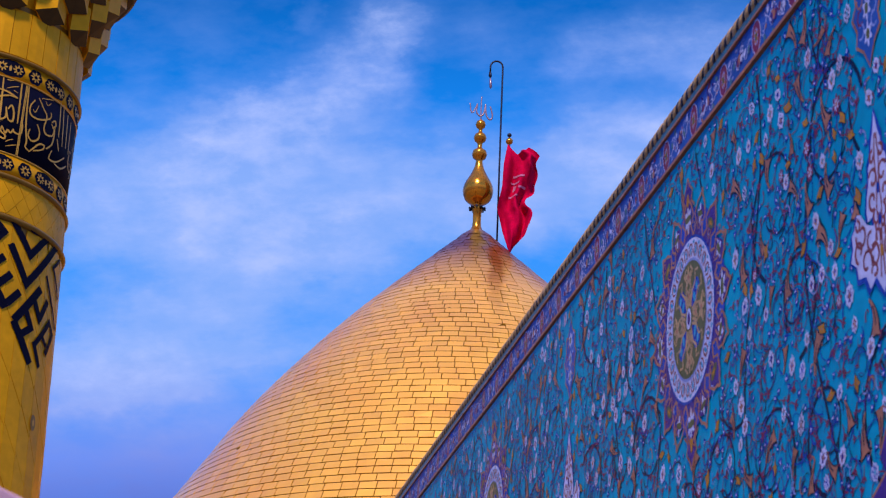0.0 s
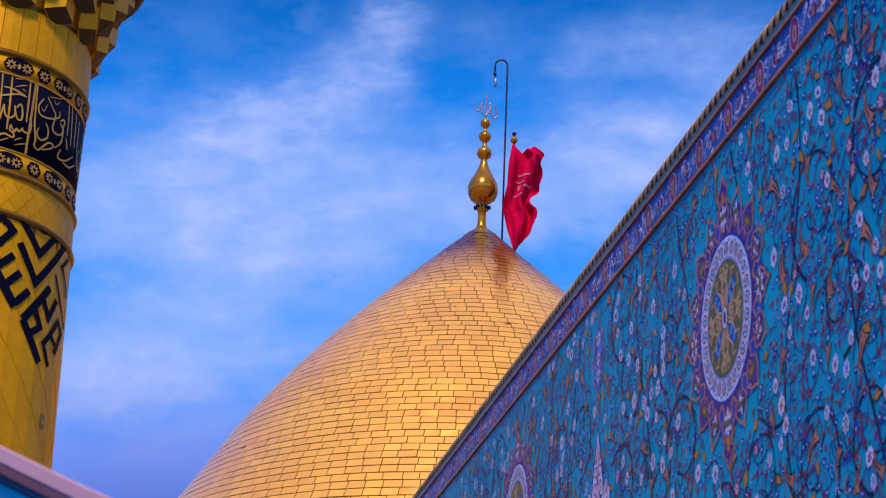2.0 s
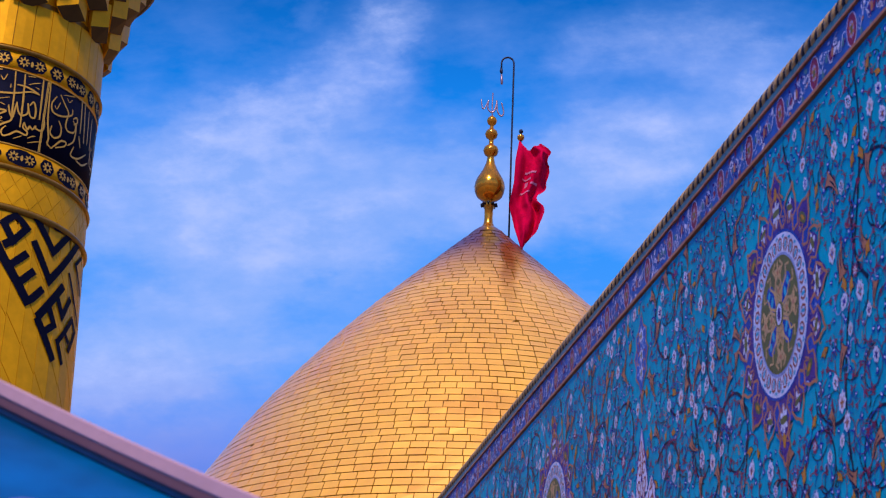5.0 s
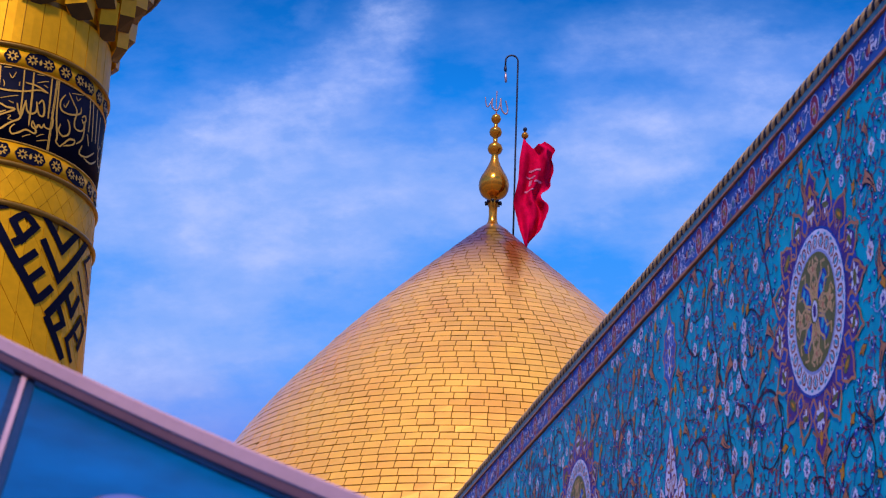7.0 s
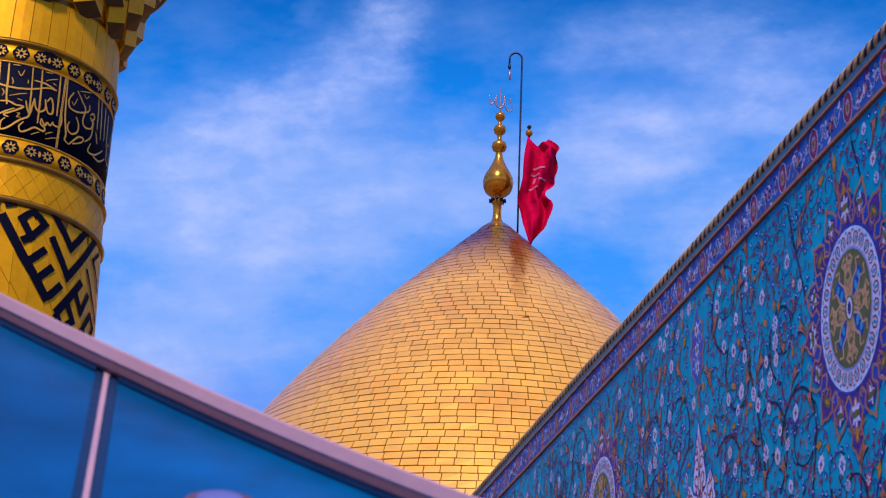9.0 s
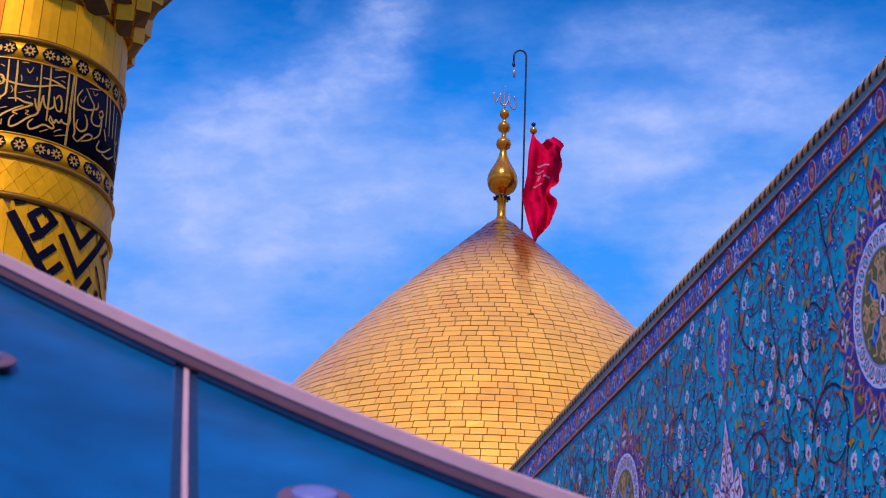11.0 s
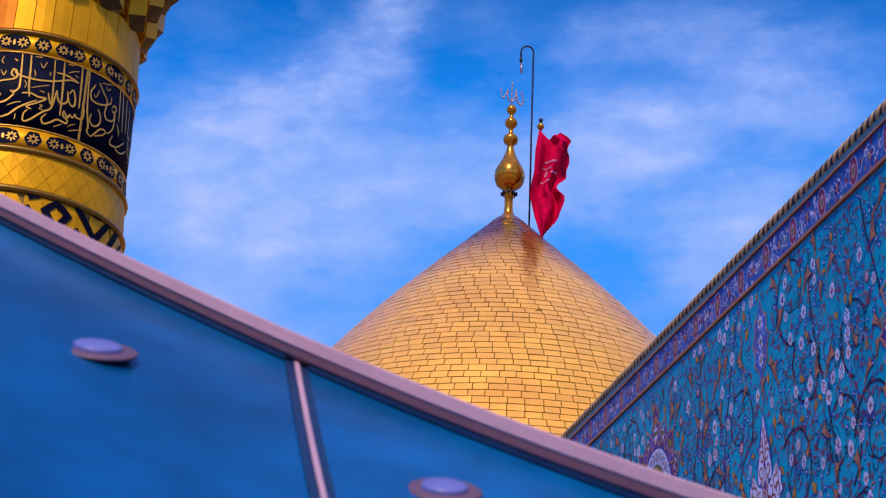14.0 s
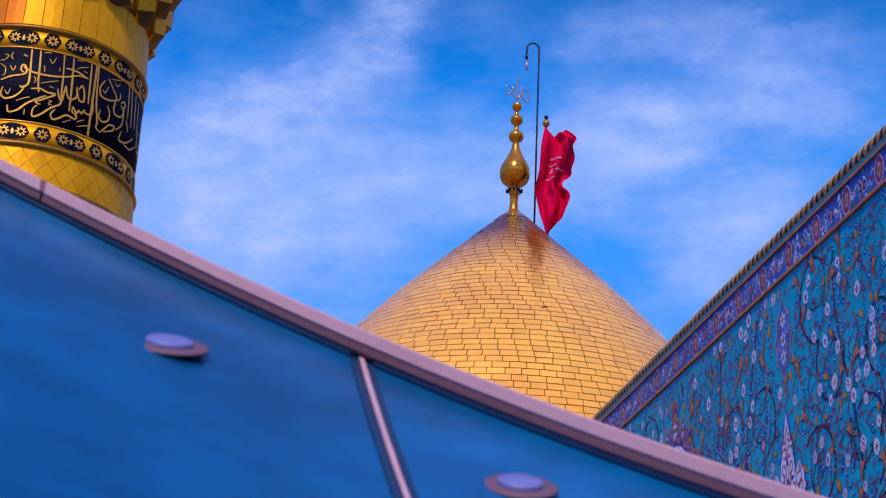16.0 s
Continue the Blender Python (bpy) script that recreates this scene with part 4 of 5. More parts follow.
while d + COURSE < arc[-1] - 0.25:
    r = on_arc(d + COURSE / 2)[0]
    n = max(10, round(2 * math.pi * r / (0.45 if r > 3 else 0.32 + 0.043 * r)))
    gap = 0.006 / max(r, 0.3)
    shift = (row % 2) * 0.5 + RD.uniform(-0.2, 0.2)
    cuts = [2 * math.pi * (i + shift + RD.uniform(-0.06, 0.06)) / n for i in range(n)]
    for i in range(n):
        a0, a1 = cuts[i] + gap, (cuts[i + 1] if i + 1 < n else cuts[0] + 2 * math.pi) - gap
        mid = (a0 + a1) / 2
        lay = sag(mid, d)
        low = on_arc(d + lay + 0.011 + RD.uniform(-0.003, 0.003))
        high = on_arc(d + lay + COURSE - 0.011 + RD.uniform(-0.003, 0.003))
        jig = [RD.gauss(0.0, 0.0035) for _ in range(4)]
        t = tile_mesh(a0, a1, low, high, jig)
        mid = (mid + math.pi) % (2 * math.pi) - math.pi
        if 13.2 < low[1] < 16.4 and -2.25 < mid < -1.28 and singles < 300:
            part("gold_tile", t, M_piece_gold, dome)
            singles += 1
        else:
            rest.append(t)
    d += COURSE
    row += 1
tagged(part("gold_tiling", joined(rest), M_tile_gold, dome, "courses of weathered gold tiles"), kind="stuff")
smooth(part("dome_tip", revolve((0, 0), [(0.62, 22.93), (0.5, 23.06), (0.36, 23.17), (0.30, 23.22), (0.2, 23.26)], 40), M_tile_gold, dome, "gilded tip"))
# gilded finial
finial = smooth(part("finial", revolve((0, 0), [(0.30, 23.2), (0.2, 23.3), (0.145, 23.42), (0.13, 23.6), (0.135, 23.9), (0.17, 23.98), (0.17, 24.1), (0.13, 24.14), (0.15, 24.18), (0.29, 24.26), (0.40, 24.36), (0.46, 24.5), (0.485, 24.66), (0.46, 24.82), (0.40, 24.97), (0.31, 25.13), (0.21, 25.33), (0.14, 25.52), (0.105, 25.7), (0.11, 25.76), (0.2, 25.83), (0.245, 25.95), (0.21, 26.07), (0.12, 26.14), (0.075, 26.2), (0.075, 26.32), (0.09, 26.38), (0.17, 26.44), (0.205, 26.55), (0.17, 26.66), (0.09, 26.72), (0.06, 26.78), (0.06, 26.87), (0.13, 26.93), (0.165, 27.03), (0.13, 27.13), (0.06, 27.19), (0.018, 27.23), (0.014, 27.4)], 40), M_gold, dome, "polished gold finial of stacked bulbs"))
for i in range(10):
    a = 2 * math.pi * i / 10
    smooth(part("bolt", tube([(0.15 * math.cos(a), 0.15 * math.sin(a), 24.04), (0.27 * math.cos(a), 0.27 * math.sin(a), 24.05)], [0.035, 0.04], 8), M_dark, finial, "dark clamp bolt"))


def script_line(pts, r):
    out = [(SIDE.x * a, SIDE.y * a, z) for a, z in pts]
    return tube(out, r, 6)


def arcs(pts, n=6):
    """A smooth run through points (Catmull-Rom)."""
    p = [pts[0], *pts, pts[-1]]
    out = []
    for i in range(1, len(p) - 2):
        for k in range(n):
            t = k / n
            out.append(tuple(0.5 * (2 * p[i][c] + (p[i + 1][c] - p[i - 1][c]) * t + (2 * p[i - 1][c] - 5 * p[i][c] + 4 * p[i + 1][c] - p[i + 2][c]) * t * t + (3 * p[i][c] - p[i - 1][c] - 3 * p[i + 1][c] + p[i + 2][c]) * t ** 3) for c in range(len(p[0]))))
    out.append(tuple(pts[-1]))
    return out


for line, r in ((arcs([(0.0, 27.25), (-0.01, 27.6), (0.0, 28.05)]), 0.022),
                (arcs([(-0.37, 27.80), (-0.33, 27.52), (-0.27, 27.46), (-0.2, 27.6), (-0.13, 27.78)]), 0.02),
                (arcs([(-0.13, 27.78), (-0.15, 27.5), (-0.06, 27.36), (0.03, 27.36), (0.1, 27.5), (0.13, 27.78)]), 0.026),
                (arcs([(0.13, 27.78), (0.16, 27.42), (0.24, 27.26), (0.33, 27.24), (0.36, 27.4), (0.29, 27.7)]), 0.026)):
    smooth(part("script_stroke", script_line(line, r), M_silver, finial, "slender silver script ornament"))


def beside(a, z, back=0.0):
    return Vector((DX, DY, z)) + SIDE * a + Vector((-0.186, -0.983, 0)) * back


hook = thing("hooked_pole", "tall thin dark pole with a hooked top on the dome", "pole")
bend = [beside(0.635 - 0.2 + 0.2 * math.cos(q), 29.0 + 0.22 * math.sin(q), 0.3) for q in span(0, math.pi, 12)]
smooth(part("pole", tube([beside(0.64, 22.6, 0.3), beside(0.635, 25.5, 0.3), *bend, beside(0.235, 28.8, 0.3)], 0.03, 8), M_dark, hook, "dark iron pole"))
smooth(part("lamp_holder", tube([beside(0.235, 28.82, 0.3), beside(0.235, 28.68, 0.3), beside(0.245, 28.6, 0.3)], [0.035, 0.055, 0.03], 8), M_dark, hook))
smooth(part("lamp", tube([beside(0.245, 28.6, 0.3), beside(0.255, 28.4, 0.3), beside(0.265, 28.25, 0.3), beside(0.265, 28.2, 0.3)], [0.02, 0.045, 0.04, 0.01], 8), M_silver, hook, "small pale hanging lamp"))

flag = thing("flag_on_pole", "crumpled crimson flag tied along a thin dark pole", "flag")
FB, FT = beside(1.03, 22.2, 0.35), beside(0.92, 26.25, 0.35)
smooth(part("pole", tube([FB, FT], 0.032, 8), M_dark, flag, "thin dark pole"))
for name, z, r, m in (("ball", 0.05, 0.115, M_gold), ("knob", 0.27, 0.07, M_dark)):
    v, f = revolve((FT.x, FT.y), [(max(r * math.sin(q), 0.004), FT.z + z - r * math.cos(q)) for q in span(0, math.pi, 12)], 20)
    smooth(part(name, (v, f), m, flag, "small copper ball" if name == "ball" else "dark knob"))
part("stem", tube([FT + Vector((0, 0, 0.12)), FT + Vector((0, 0, 0.3))], 0.03, 8), M_dark, flag)


def cloth(u, w):
    """u: from the pole outwards, w: from the top down."""
    along = FB - FT
    drop = along.normalized()
    # full at the head, pinched at two fifths, a belly below, then gathered to a point at the foot of the pole
    wide = float(np.interp(w, [0, 0.08, 0.2, 0.38, 0.5, 0.62, 0.75, 0.9, 1.0], [0.6, 1.0, 1.15, 1.0, 0.85, 1.05, 0.85, 0.42, 0.08]))
    lean = float(np.interp(w, [0, 0.2, 0.4, 0.6, 0.8, 1.0], [-0.06, -0.2, -0.26, -0.46, -0.30, -0.04]))
    fold = (0.20 * math.sin(10.5 * u + 4.0 * w) + 0.10 * math.sin(19 * u - 7 * w + 1.0)) * (0.35 + u) * wide + 0.10 * math.sin(6.0 * w + 7.0 * u * w)
    ragged = 0.07 * math.sin(17 * w + 1.2) * u ** 3 + 0.05 * math.sin(31 * w) * u ** 4
    a = lean * (1 - w) ** 0.2 + wide * u + ragged
    return FT + along * (0.045 + 0.925 * w) + drop * (0.28 * math.sin(3.0 * u) * (1 - w) ** 3 - 0.22 * u * w * (1 - w)) + SIDE * a + Vector((-0.186, -0.983, 0)) * (0.8 * fold + 0.24)


NU, NW = 34, 60
cv = [cloth(i / NU, j / NW) for i in range(NU + 1) for j in range(NW + 1)]
back = Vector((0.186, 0.983, 0)) * 0.012
cf = [(i * (NW + 1) + j, (i + 1) * (NW + 1) + j, (i + 1) * (NW + 1) + j + 1, i * (NW + 1) + j + 1) for i in range(NU) for j in range(NW)]
K = len(cv)
cf2 = [tuple(reversed([q + K for q in face])) for face in cf]
smooth(part("cloth", (cv + [p + back for p in cv], cf + cf2), M_flag, flag, "deep red cloth in loose folds"))
for j0, j1, u0, u1 in ((16, 17.2, 0.3, 0.62), (20, 21, 0.25, 0.5), (22, 25, 0.35, 0.43), (23, 24.2, 0.5, 0.72), (28, 29, 0.3, 0.6)):
    pv = [cloth(u, w / NW) - back * 1.2 for u in span(u0, u1, 8) for w in span(j0, j1, 4)]
    part("print_bar", (pv, [(i * 5 + j, (i + 1) * 5 + j, (i + 1) * 5 + j + 1, i * 5 + j + 1) for i in range(8) for j in range(4)]), M_flag_print, flag, "faded pink printed bar")

# ---- minaret ----
MX, MY = -2.99, 25.109
minaret = thing("minaret", "gilded minaret with navy inscription bands and corbelled gallery", "minaret", at=(MX, MY, 0))


def wrap(a, z, r):
    """a: degrees round the shaft."""
    return r * math.cos(radians(a)), r * math.sin(radians(a)), z


def shaft_r(z):
    return float(np.interp(z, [0, 8.0, 10.0, 11.7, 12.4, 12.8, 14.36, 15.3], [2.18, 1.89, 1.805, 1.725, 1.685, 1.652, 1.64, 1.605]))


smooth(part("shaft", revolve((0, 0), [(shaft_r(z) - 0.02, z) for z in span(0, 15.6, 60)], 96), M_min_ring, minaret, "dark gold core of the shaft"))
# slanting gold sheets on the lower shaft, diamond sheets in the band above
RM = random.Random(11)


def patch(corners, lift, thick=0.018, cut=0.004):
    """A gold sheet bent on the shaft between corners of (angle, z)."""
    ca, cz = sum(c[0] for c in corners) / len(corners), sum(c[1] for c in corners) / len(corners)
    v = []
    for e, sh in ((-thick, 1.0), (0.0, 0.975)):
        v += [wrap(ca + (a - ca) * sh, cz + (z - cz) * sh, shaft_r(z) + lift + e) for a, z in corners]
    n = len(corners)
    return v, [tuple(range(n, 2 * n))] + [(k, (k + 1) % n, n + (k + 1) % n, n + k) for k in range(n)]


def clip_z(poly, z0, z1):
    for lim, keep in ((z0, 1), (z1, -1)):
        out = []
        for i, p in enumerate(poly):
            q = poly[(i + 1) % len(poly)]
            ip, iq = keep * (p[1] - lim) >= 0, keep * (q[1] - lim) >= 0
            if ip:
                out.append(p)
            if ip != iq:
                t = (lim - p[1]) / (q[1] - p[1])
                out.append((p[0] + t * (q[0] - p[0]), lim))
        poly = out
        if len(poly) < 3:
            return None
    return poly


def lattice(z0, z1, da, dz, lift):
    """Diamond sheets of width da degrees and height dz."""
    out = []
    rows = int((z1 - z0) / (dz / 2)) + 3
    for j in range(-1, rows):
        zc = z0 + j * dz / 2
        for i in range(round(360 / da)):
            ac = i * da + (j % 2) * da / 2
            poly = clip_z([(ac, zc - dz / 2), (ac + da / 2, zc), (ac, zc + dz / 2), (ac - da / 2, zc)], z0, z1)
            if poly and max(p[1] for p in poly) - min(p[1] for p in poly) > 0.02:
                t = patch(poly, RM.gauss(0.0, 0.001))
                if -130 < (ac + 180) % 360 - 180 < 20:
                    part("gold_sheet", t, M_min_single, minaret)
                else:
                    out.append(t)
    return out


tagged(part("diamond_lattice", joined(lattice(11.80, 12.36, 9.0, 0.36, 0.0)), M_min_gold, minaret, "gold sheets in a diamond lattice"), kind="stuff")
slant = []
for i in range(40):
    for j in range(16):
        a, z = i * 9.0, 0.4 + j * 0.72 + (i % 2) * 0.36
        poly = clip_z([(a, z), (a + 9, z - 0.42), (a + 9, z + 0.30), (a, z + 0.72)], 0.2, 11.68)
        if poly:
            t = patch(poly, RM.gauss(0.0, 0.0012), cut=0.002)
            if -120 < (a + 184) % 360 - 180 < 20 and z > 7.2:
                part("gold_sheet", t, M_min_single, minaret)
            else:
                slant.append(t)
tagged(part("shaft_cladding", joined(slant), M_min_gold, minaret, "slanting gold cladding sheets"), kind="stuff")
for z, r, t in ((11.74, shaft_r(11.74), 0.05), (12.395, shaft_r(12.4), 0.045), (14.37, shaft_r(14.37) + 0.01, 0.035)):
    smooth(part("ring_moulding", revolve((0, 0), [(r - 0.02, z - t), (r + t * 0.6, z - t * 0.75), (r + t, z), (r + t * 0.6, z + t * 0.75), (r - 0.02, z + t)], 96), M_min_ring, minaret, "dark gold ring moulding"))
# vertical gold panels under the gallery
for i in range(36):
    a = i * 10
    # two neighbouring panels have a more orange colour than the rest
    part("gold_panel", patch([(a + 0.1, 14.42), (a + 5, 14.42), (a + 9.9, 14.42), (a + 9.9, 15.25), (a + 5, 15.25), (a + 0.1, 15.25)], RM.gauss(0.0, 0.002)), M_orange_gold if i in (24, 25) else M_min_single, minaret, "coppery gold panel" if i in (24, 25) else "")


def ring_band(name, z0, z1, m, lift, label):
    return smooth(part(name, revolve((0, 0), [(shaft_r(z0) - 0.03, z0), (shaft_r(z0) + lift, z0), (shaft_r((z0 + z1) / 2) + lift, (z0 + z1) / 2), (shaft_r(z1) + lift, z1), (shaft_r(z1) - 0.03, z1)], 96), m, minaret, label))


low_band = ring_band("rose_band", 12.43, 12.765, M_min_gold, 0.0, "gold band with rosette cartouches")
high_band = ring_band("rose_band", 14.025, 14.345, M_min_gold, 0.0, "gold band with rosette cartouches")
text_band = ring_band("inscription_band", 12.785, 14.005, M_navy, 0.002, "navy band with gold calligraphy")
for z in (12.775, 14.015):
    smooth(part("edge_line", revolve((0, 0), [(shaft_r(z), z - 0.012), (shaft_r(z) + 0.012, z - 0.008), (shaft_r(z) + 0.012, z + 0.008), (shaft_r(z), z + 0.012)], 96), M_letter, text_band, "thin gold edge line"))


def on_shaft(shape, a, z, lift):
    """A flat shape of (x across in metres, y up) laid on the shaft."""
    return [wrap(a + math.degrees(x / shaft_r(z)), z + y, shaft_r(z + y) + lift) for x, y in shape]


def lobes(rx, ry, n, depth, m=40):
    return [(rx * (1 - depth + depth * abs(math.cos(n * q / 2))) * math.cos(q), ry * (1 - depth + depth * abs(math.cos(n * q / 2))) * math.sin(q)) for q in (2 * math.pi * i / m for i in range(m))]


def flower8(x, r):
    return [(x + r * (0.72 + 0.28 * math.cos(8 * q)) * math.cos(q), r * (0.72 + 0.28 * math.cos(8 * q)) * math.sin(q)) for q in (2 * math.pi * i / 48 for i in range(48))]


def plate(shape, a, z, lift):
    """A shape subdivided as a fan so that it bends with the shaft."""
    cx, cy = sum(p[0] for p in shape) / len(shape), sum(p[1] for p in shape) / len(shape)
    v = on_shaft([(cx, cy), *shape], a, z, lift)
    return v, [(0, 1 + i, 1 + (i + 1) % len(shape)) for i in range(len(shape))]


for band, zc, first in ((low_band, 12.597, -81.0), (high_band, 14.185, -83.0)):
    for i in range(12):
        a = first + 30 * i
        one = part("cartouche", plate(lobes(0.13, 0.135, 6, 0.14), a, zc, 0.006), M_navy, band, "navy lobed cartouche")
        part("rosette", plate(flower8(0, 0.092), a, zc, 0.012), M_letter, one, "gold eight-petalled rosette")
        part("rosette_eye", plate([(0.03 * math.cos(q), 0.03 * math.sin(q)) for q in span(0, 6.0, 10)], a, zc, 0.017), M_navy, one)
        long = lobes(0.245, 0.138, 8, 0.10, 56)
        two = part("cartouche", plate([(math.copysign(min(abs(x / 0.245), 1) ** 0.7 * 0.245, x), y) for x, y in long], a + 15, zc, 0.006), M_navy, band, "navy lobed cartouche")
        for x in (-0.125, 0.125):
            part("rosette", plate(flower8(x, 0.088), a + 15, zc, 0.012), M_letter, two, "gold eight-petalled rosette")
            part("rosette_eye", plate([(x + 0.03 * math.cos(q), 0.03 * math.sin(q)) for q in span(0, 6.0, 10)], a + 15, zc, 0.017), M_navy, two)
        part("bud", plate([(0.0, 0.05), (0.022, 0.015), (0.02, -0.035), (0, -0.055), (-0.02, -0.035), (-0.022, 0.015)], a + 15, zc, 0.012), M_letter, two)


def ribbon(pts, width, lift, a, z):
    """A gold pen stroke on the shaft; width swells in the middle."""
    n = len(pts)
    v, f = [], []
    for i, (x, y) in enumerate(pts):
        (xa, ya), (xb, yb) = pts[max(i - 1, 0)], pts[min(i + 1, n - 1)]
        d = math.hypot(xb - xa, yb - ya) or 1
        w = 0.56 * width * (0.45 + 0.75 * math.sin(math.pi * (0.12 + 0.8 * i / n))) / 2
        v += on_shaft([(x - (yb - ya) / d * w, y + (xb - xa) / d * w), (x + (yb - ya) / d * w, y - (xb - xa) / d * w)], a, z, lift)
    f = [(2 * i, 2 * i + 1, 2 * i + 3, 2 * i + 2) for i in range(n - 1)]
    return v, f


def pen(*pts, width=0.047, lift=0.013):
    """A pen stroke through points of (angle, height)."""
    a0, z0 = pts[0]
    return ribbon(arcs([(radians(a - a0) * 1.65, z - z0) for a, z in pts], 7), width, lift, a0, z0)


W1, W2 = 0.045, 0.021
# the long upper word
part("letters", joined([pen((-106.3, 13.44), (-101.2, 13.51), (-95.7, 13.55), (-93.8, 13.6), (-94.5, 13.69), (-96.2, 13.71), (-96.8, 13.63), (-95, 13.59), width=W1, lift=0.012),
                        pen((-95.4, 13.67), (-92.6, 13.63), (-89, 13.6), (-82.2, 13.59), (-74.5, 13.63), (-66.6, 13.72), (-61.6, 13.72), width=W1, lift=0.013),
                        pen((-74.2, 13.78), (-69, 13.78), (-64.6, 13.75), (-61.5, 13.72), width=W1, lift=0.014),
                        pen((-92.7, 13.99), (-92.2, 13.75), (-91.8, 13.52), (-92.1, 13.4), (-94.6, 13.33), (-96, 13.36), width=W1, lift=0.014),
                        pen((-88.2, 13.99), (-87.6, 13.74), (-87.2, 13.48), (-86.1, 13.29), width=W1, lift=0.015)]), M_letter, text_band, "gold calligraphic letters")
# the word under it
part("letters", joined([pen((-104.7, 13.33), (-105, 13.2), (-102.2, 13.13), (-97.6, 13.18), (-94.4, 13.29), (-94.5, 13.36), width=W1, lift=0.012),
                        pen((-90.1, 13.33), (-85.7, 13.35), (-81.9, 13.31), (-77.7, 13.3), (-83, 13.19), (-86.9, 13.12), (-84.3, 13.09), width=W1, lift=0.013),
                        pen((-100.8, 13.02), (-99.6, 12.91), (-95.4, 12.95), (-91.3, 13.07), (-86.1, 13.18), (-82.1, 13.25), width=W1, lift=0.014),
                        pen((-75.9, 13.99), (-75.1, 13.66), (-74.6, 13.34), (-74.5, 13.17), (-78.8, 13.07), (-84.3, 12.91), (-87.5, 12.88), (-87.6, 13), (-85.9, 13.07), width=W1, lift=0.014)]), M_letter, text_band, "gold calligraphic letters")
# the tall middle word
part("letters", joined([pen((-70.8, 13.99), (-70.1, 13.67), (-69.6, 13.35), (-69.4, 13.09), width=W1, lift=0.012),
                        pen((-60.5, 14), (-60, 13.68), (-59.6, 13.31), width=W1, lift=0.013),
                        pen((-76.9, 13.41), (-75.9, 13.3), (-74.1, 13.22), (-73.4, 13.35), (-72.8, 13.49), width=W1, lift=0.014),
                        pen((-72.8, 13.49), (-71.5, 13.34), (-69.3, 13.29), (-66.5, 13.36), (-67.1, 13.52), width=W1, lift=0.014),
                        pen((-67.1, 13.52), (-65.1, 13.33), (-62.5, 13.32), (-62.5, 13.46), (-64.1, 13.57), (-65.9, 13.49), width=W1, lift=0.015)]), M_letter, text_band, "gold calligraphic letters")
# the low word
part("letters", joined([pen((-57.9, 13.43), (-56.5, 13.3), (-57.1, 13.16), (-60.5, 13.15), (-61.2, 13.2), width=W1, lift=0.012),
                        pen((-61.2, 13.2), (-62.5, 13.12), (-64.3, 13.15), (-65.4, 13.09), (-67.6, 13.19), width=W1, lift=0.013),
                        pen((-67.6, 13.19), (-67.8, 13.1), (-65.3, 13.05), (-65.8, 12.99), (-70.5, 13.01), (-74.2, 12.93), (-77.3, 12.89), (-78.5, 12.97), (-76.5, 13.06), width=W1, lift=0.014)]), M_letter, text_band, "gold calligraphic letters")
# past the divider
part("letters", joined([pen((-56.1, 14.01), (-55.5, 13.67), (-54.6, 13.35), (-52.8, 13.09), (-53.1, 12.99), (-50.3, 12.94), width=W1, lift=0.012),
                        pen((-50.3, 12.94), (-47.8, 13.03), (-44.5, 13.14), (-40.8, 13.16), (-41.9, 13.08), (-48, 12.98), width=W1, lift=0.013),
                        pen((-51.2, 13.82), (-53.7, 13.67), (-52.3, 13.54), (-46.4, 13.54), (-39.5, 13.65), (-39.2, 13.76), width=W1, lift=0.014),
                        pen((-49, 13.88), (-44.7, 13.74), (-42, 13.65), (-42.9, 13.44), (-40.7, 13.36), (-36.1, 13.4), (-35.1, 13.51), (-37.7, 13.58), width=W1, lift=0.014),
                        pen((-47.8, 13.44), (-45.6, 13.34), (-45.8, 13.21), (-49.5, 13.13), (-52.4, 13.19), (-51.8, 13.31), width=W1, lift=0.015)]), M_letter, text_band, "gold calligraphic letters")
# the crowded edge
part("letters", joined([pen((-37.6, 13.61), (-35.1, 13.67), (-33.9, 13.6), (-36.7, 13.53), width=W1, lift=0.012),
                        pen((-34.5, 13.58), (-34.3, 13.4), (-35.4, 13.25), (-39.4, 13.13), width=W1, lift=0.013),
                        pen((-32.4, 14.05), (-31, 13.74), (-30.3, 13.46), width=W1, lift=0.014),
                        pen((-29.1, 14.04), (-27, 13.67), (-25.6, 13.36), width=W1, lift=0.014),
                        pen((-34.4, 13.17), (-36, 13.01), (-29.5, 13.04), (-21.2, 13.23), width=W1, lift=0.015),
                        pen((-31.1, 12.99), (-24.3, 13), (-17.2, 13.14), width=W1, lift=0.016),
                        pen((-23.8, 13.95), (-21.4, 13.39), width=W1, lift=0.017),
                        pen((-18.8, 13.89), (-17.1, 13.35), width=W1, lift=0.018),
                        pen((-31.4, 13.41), (-28.6, 13.24), width=W1, lift=0.018)]), M_letter, text_band, "gold calligraphic letters")
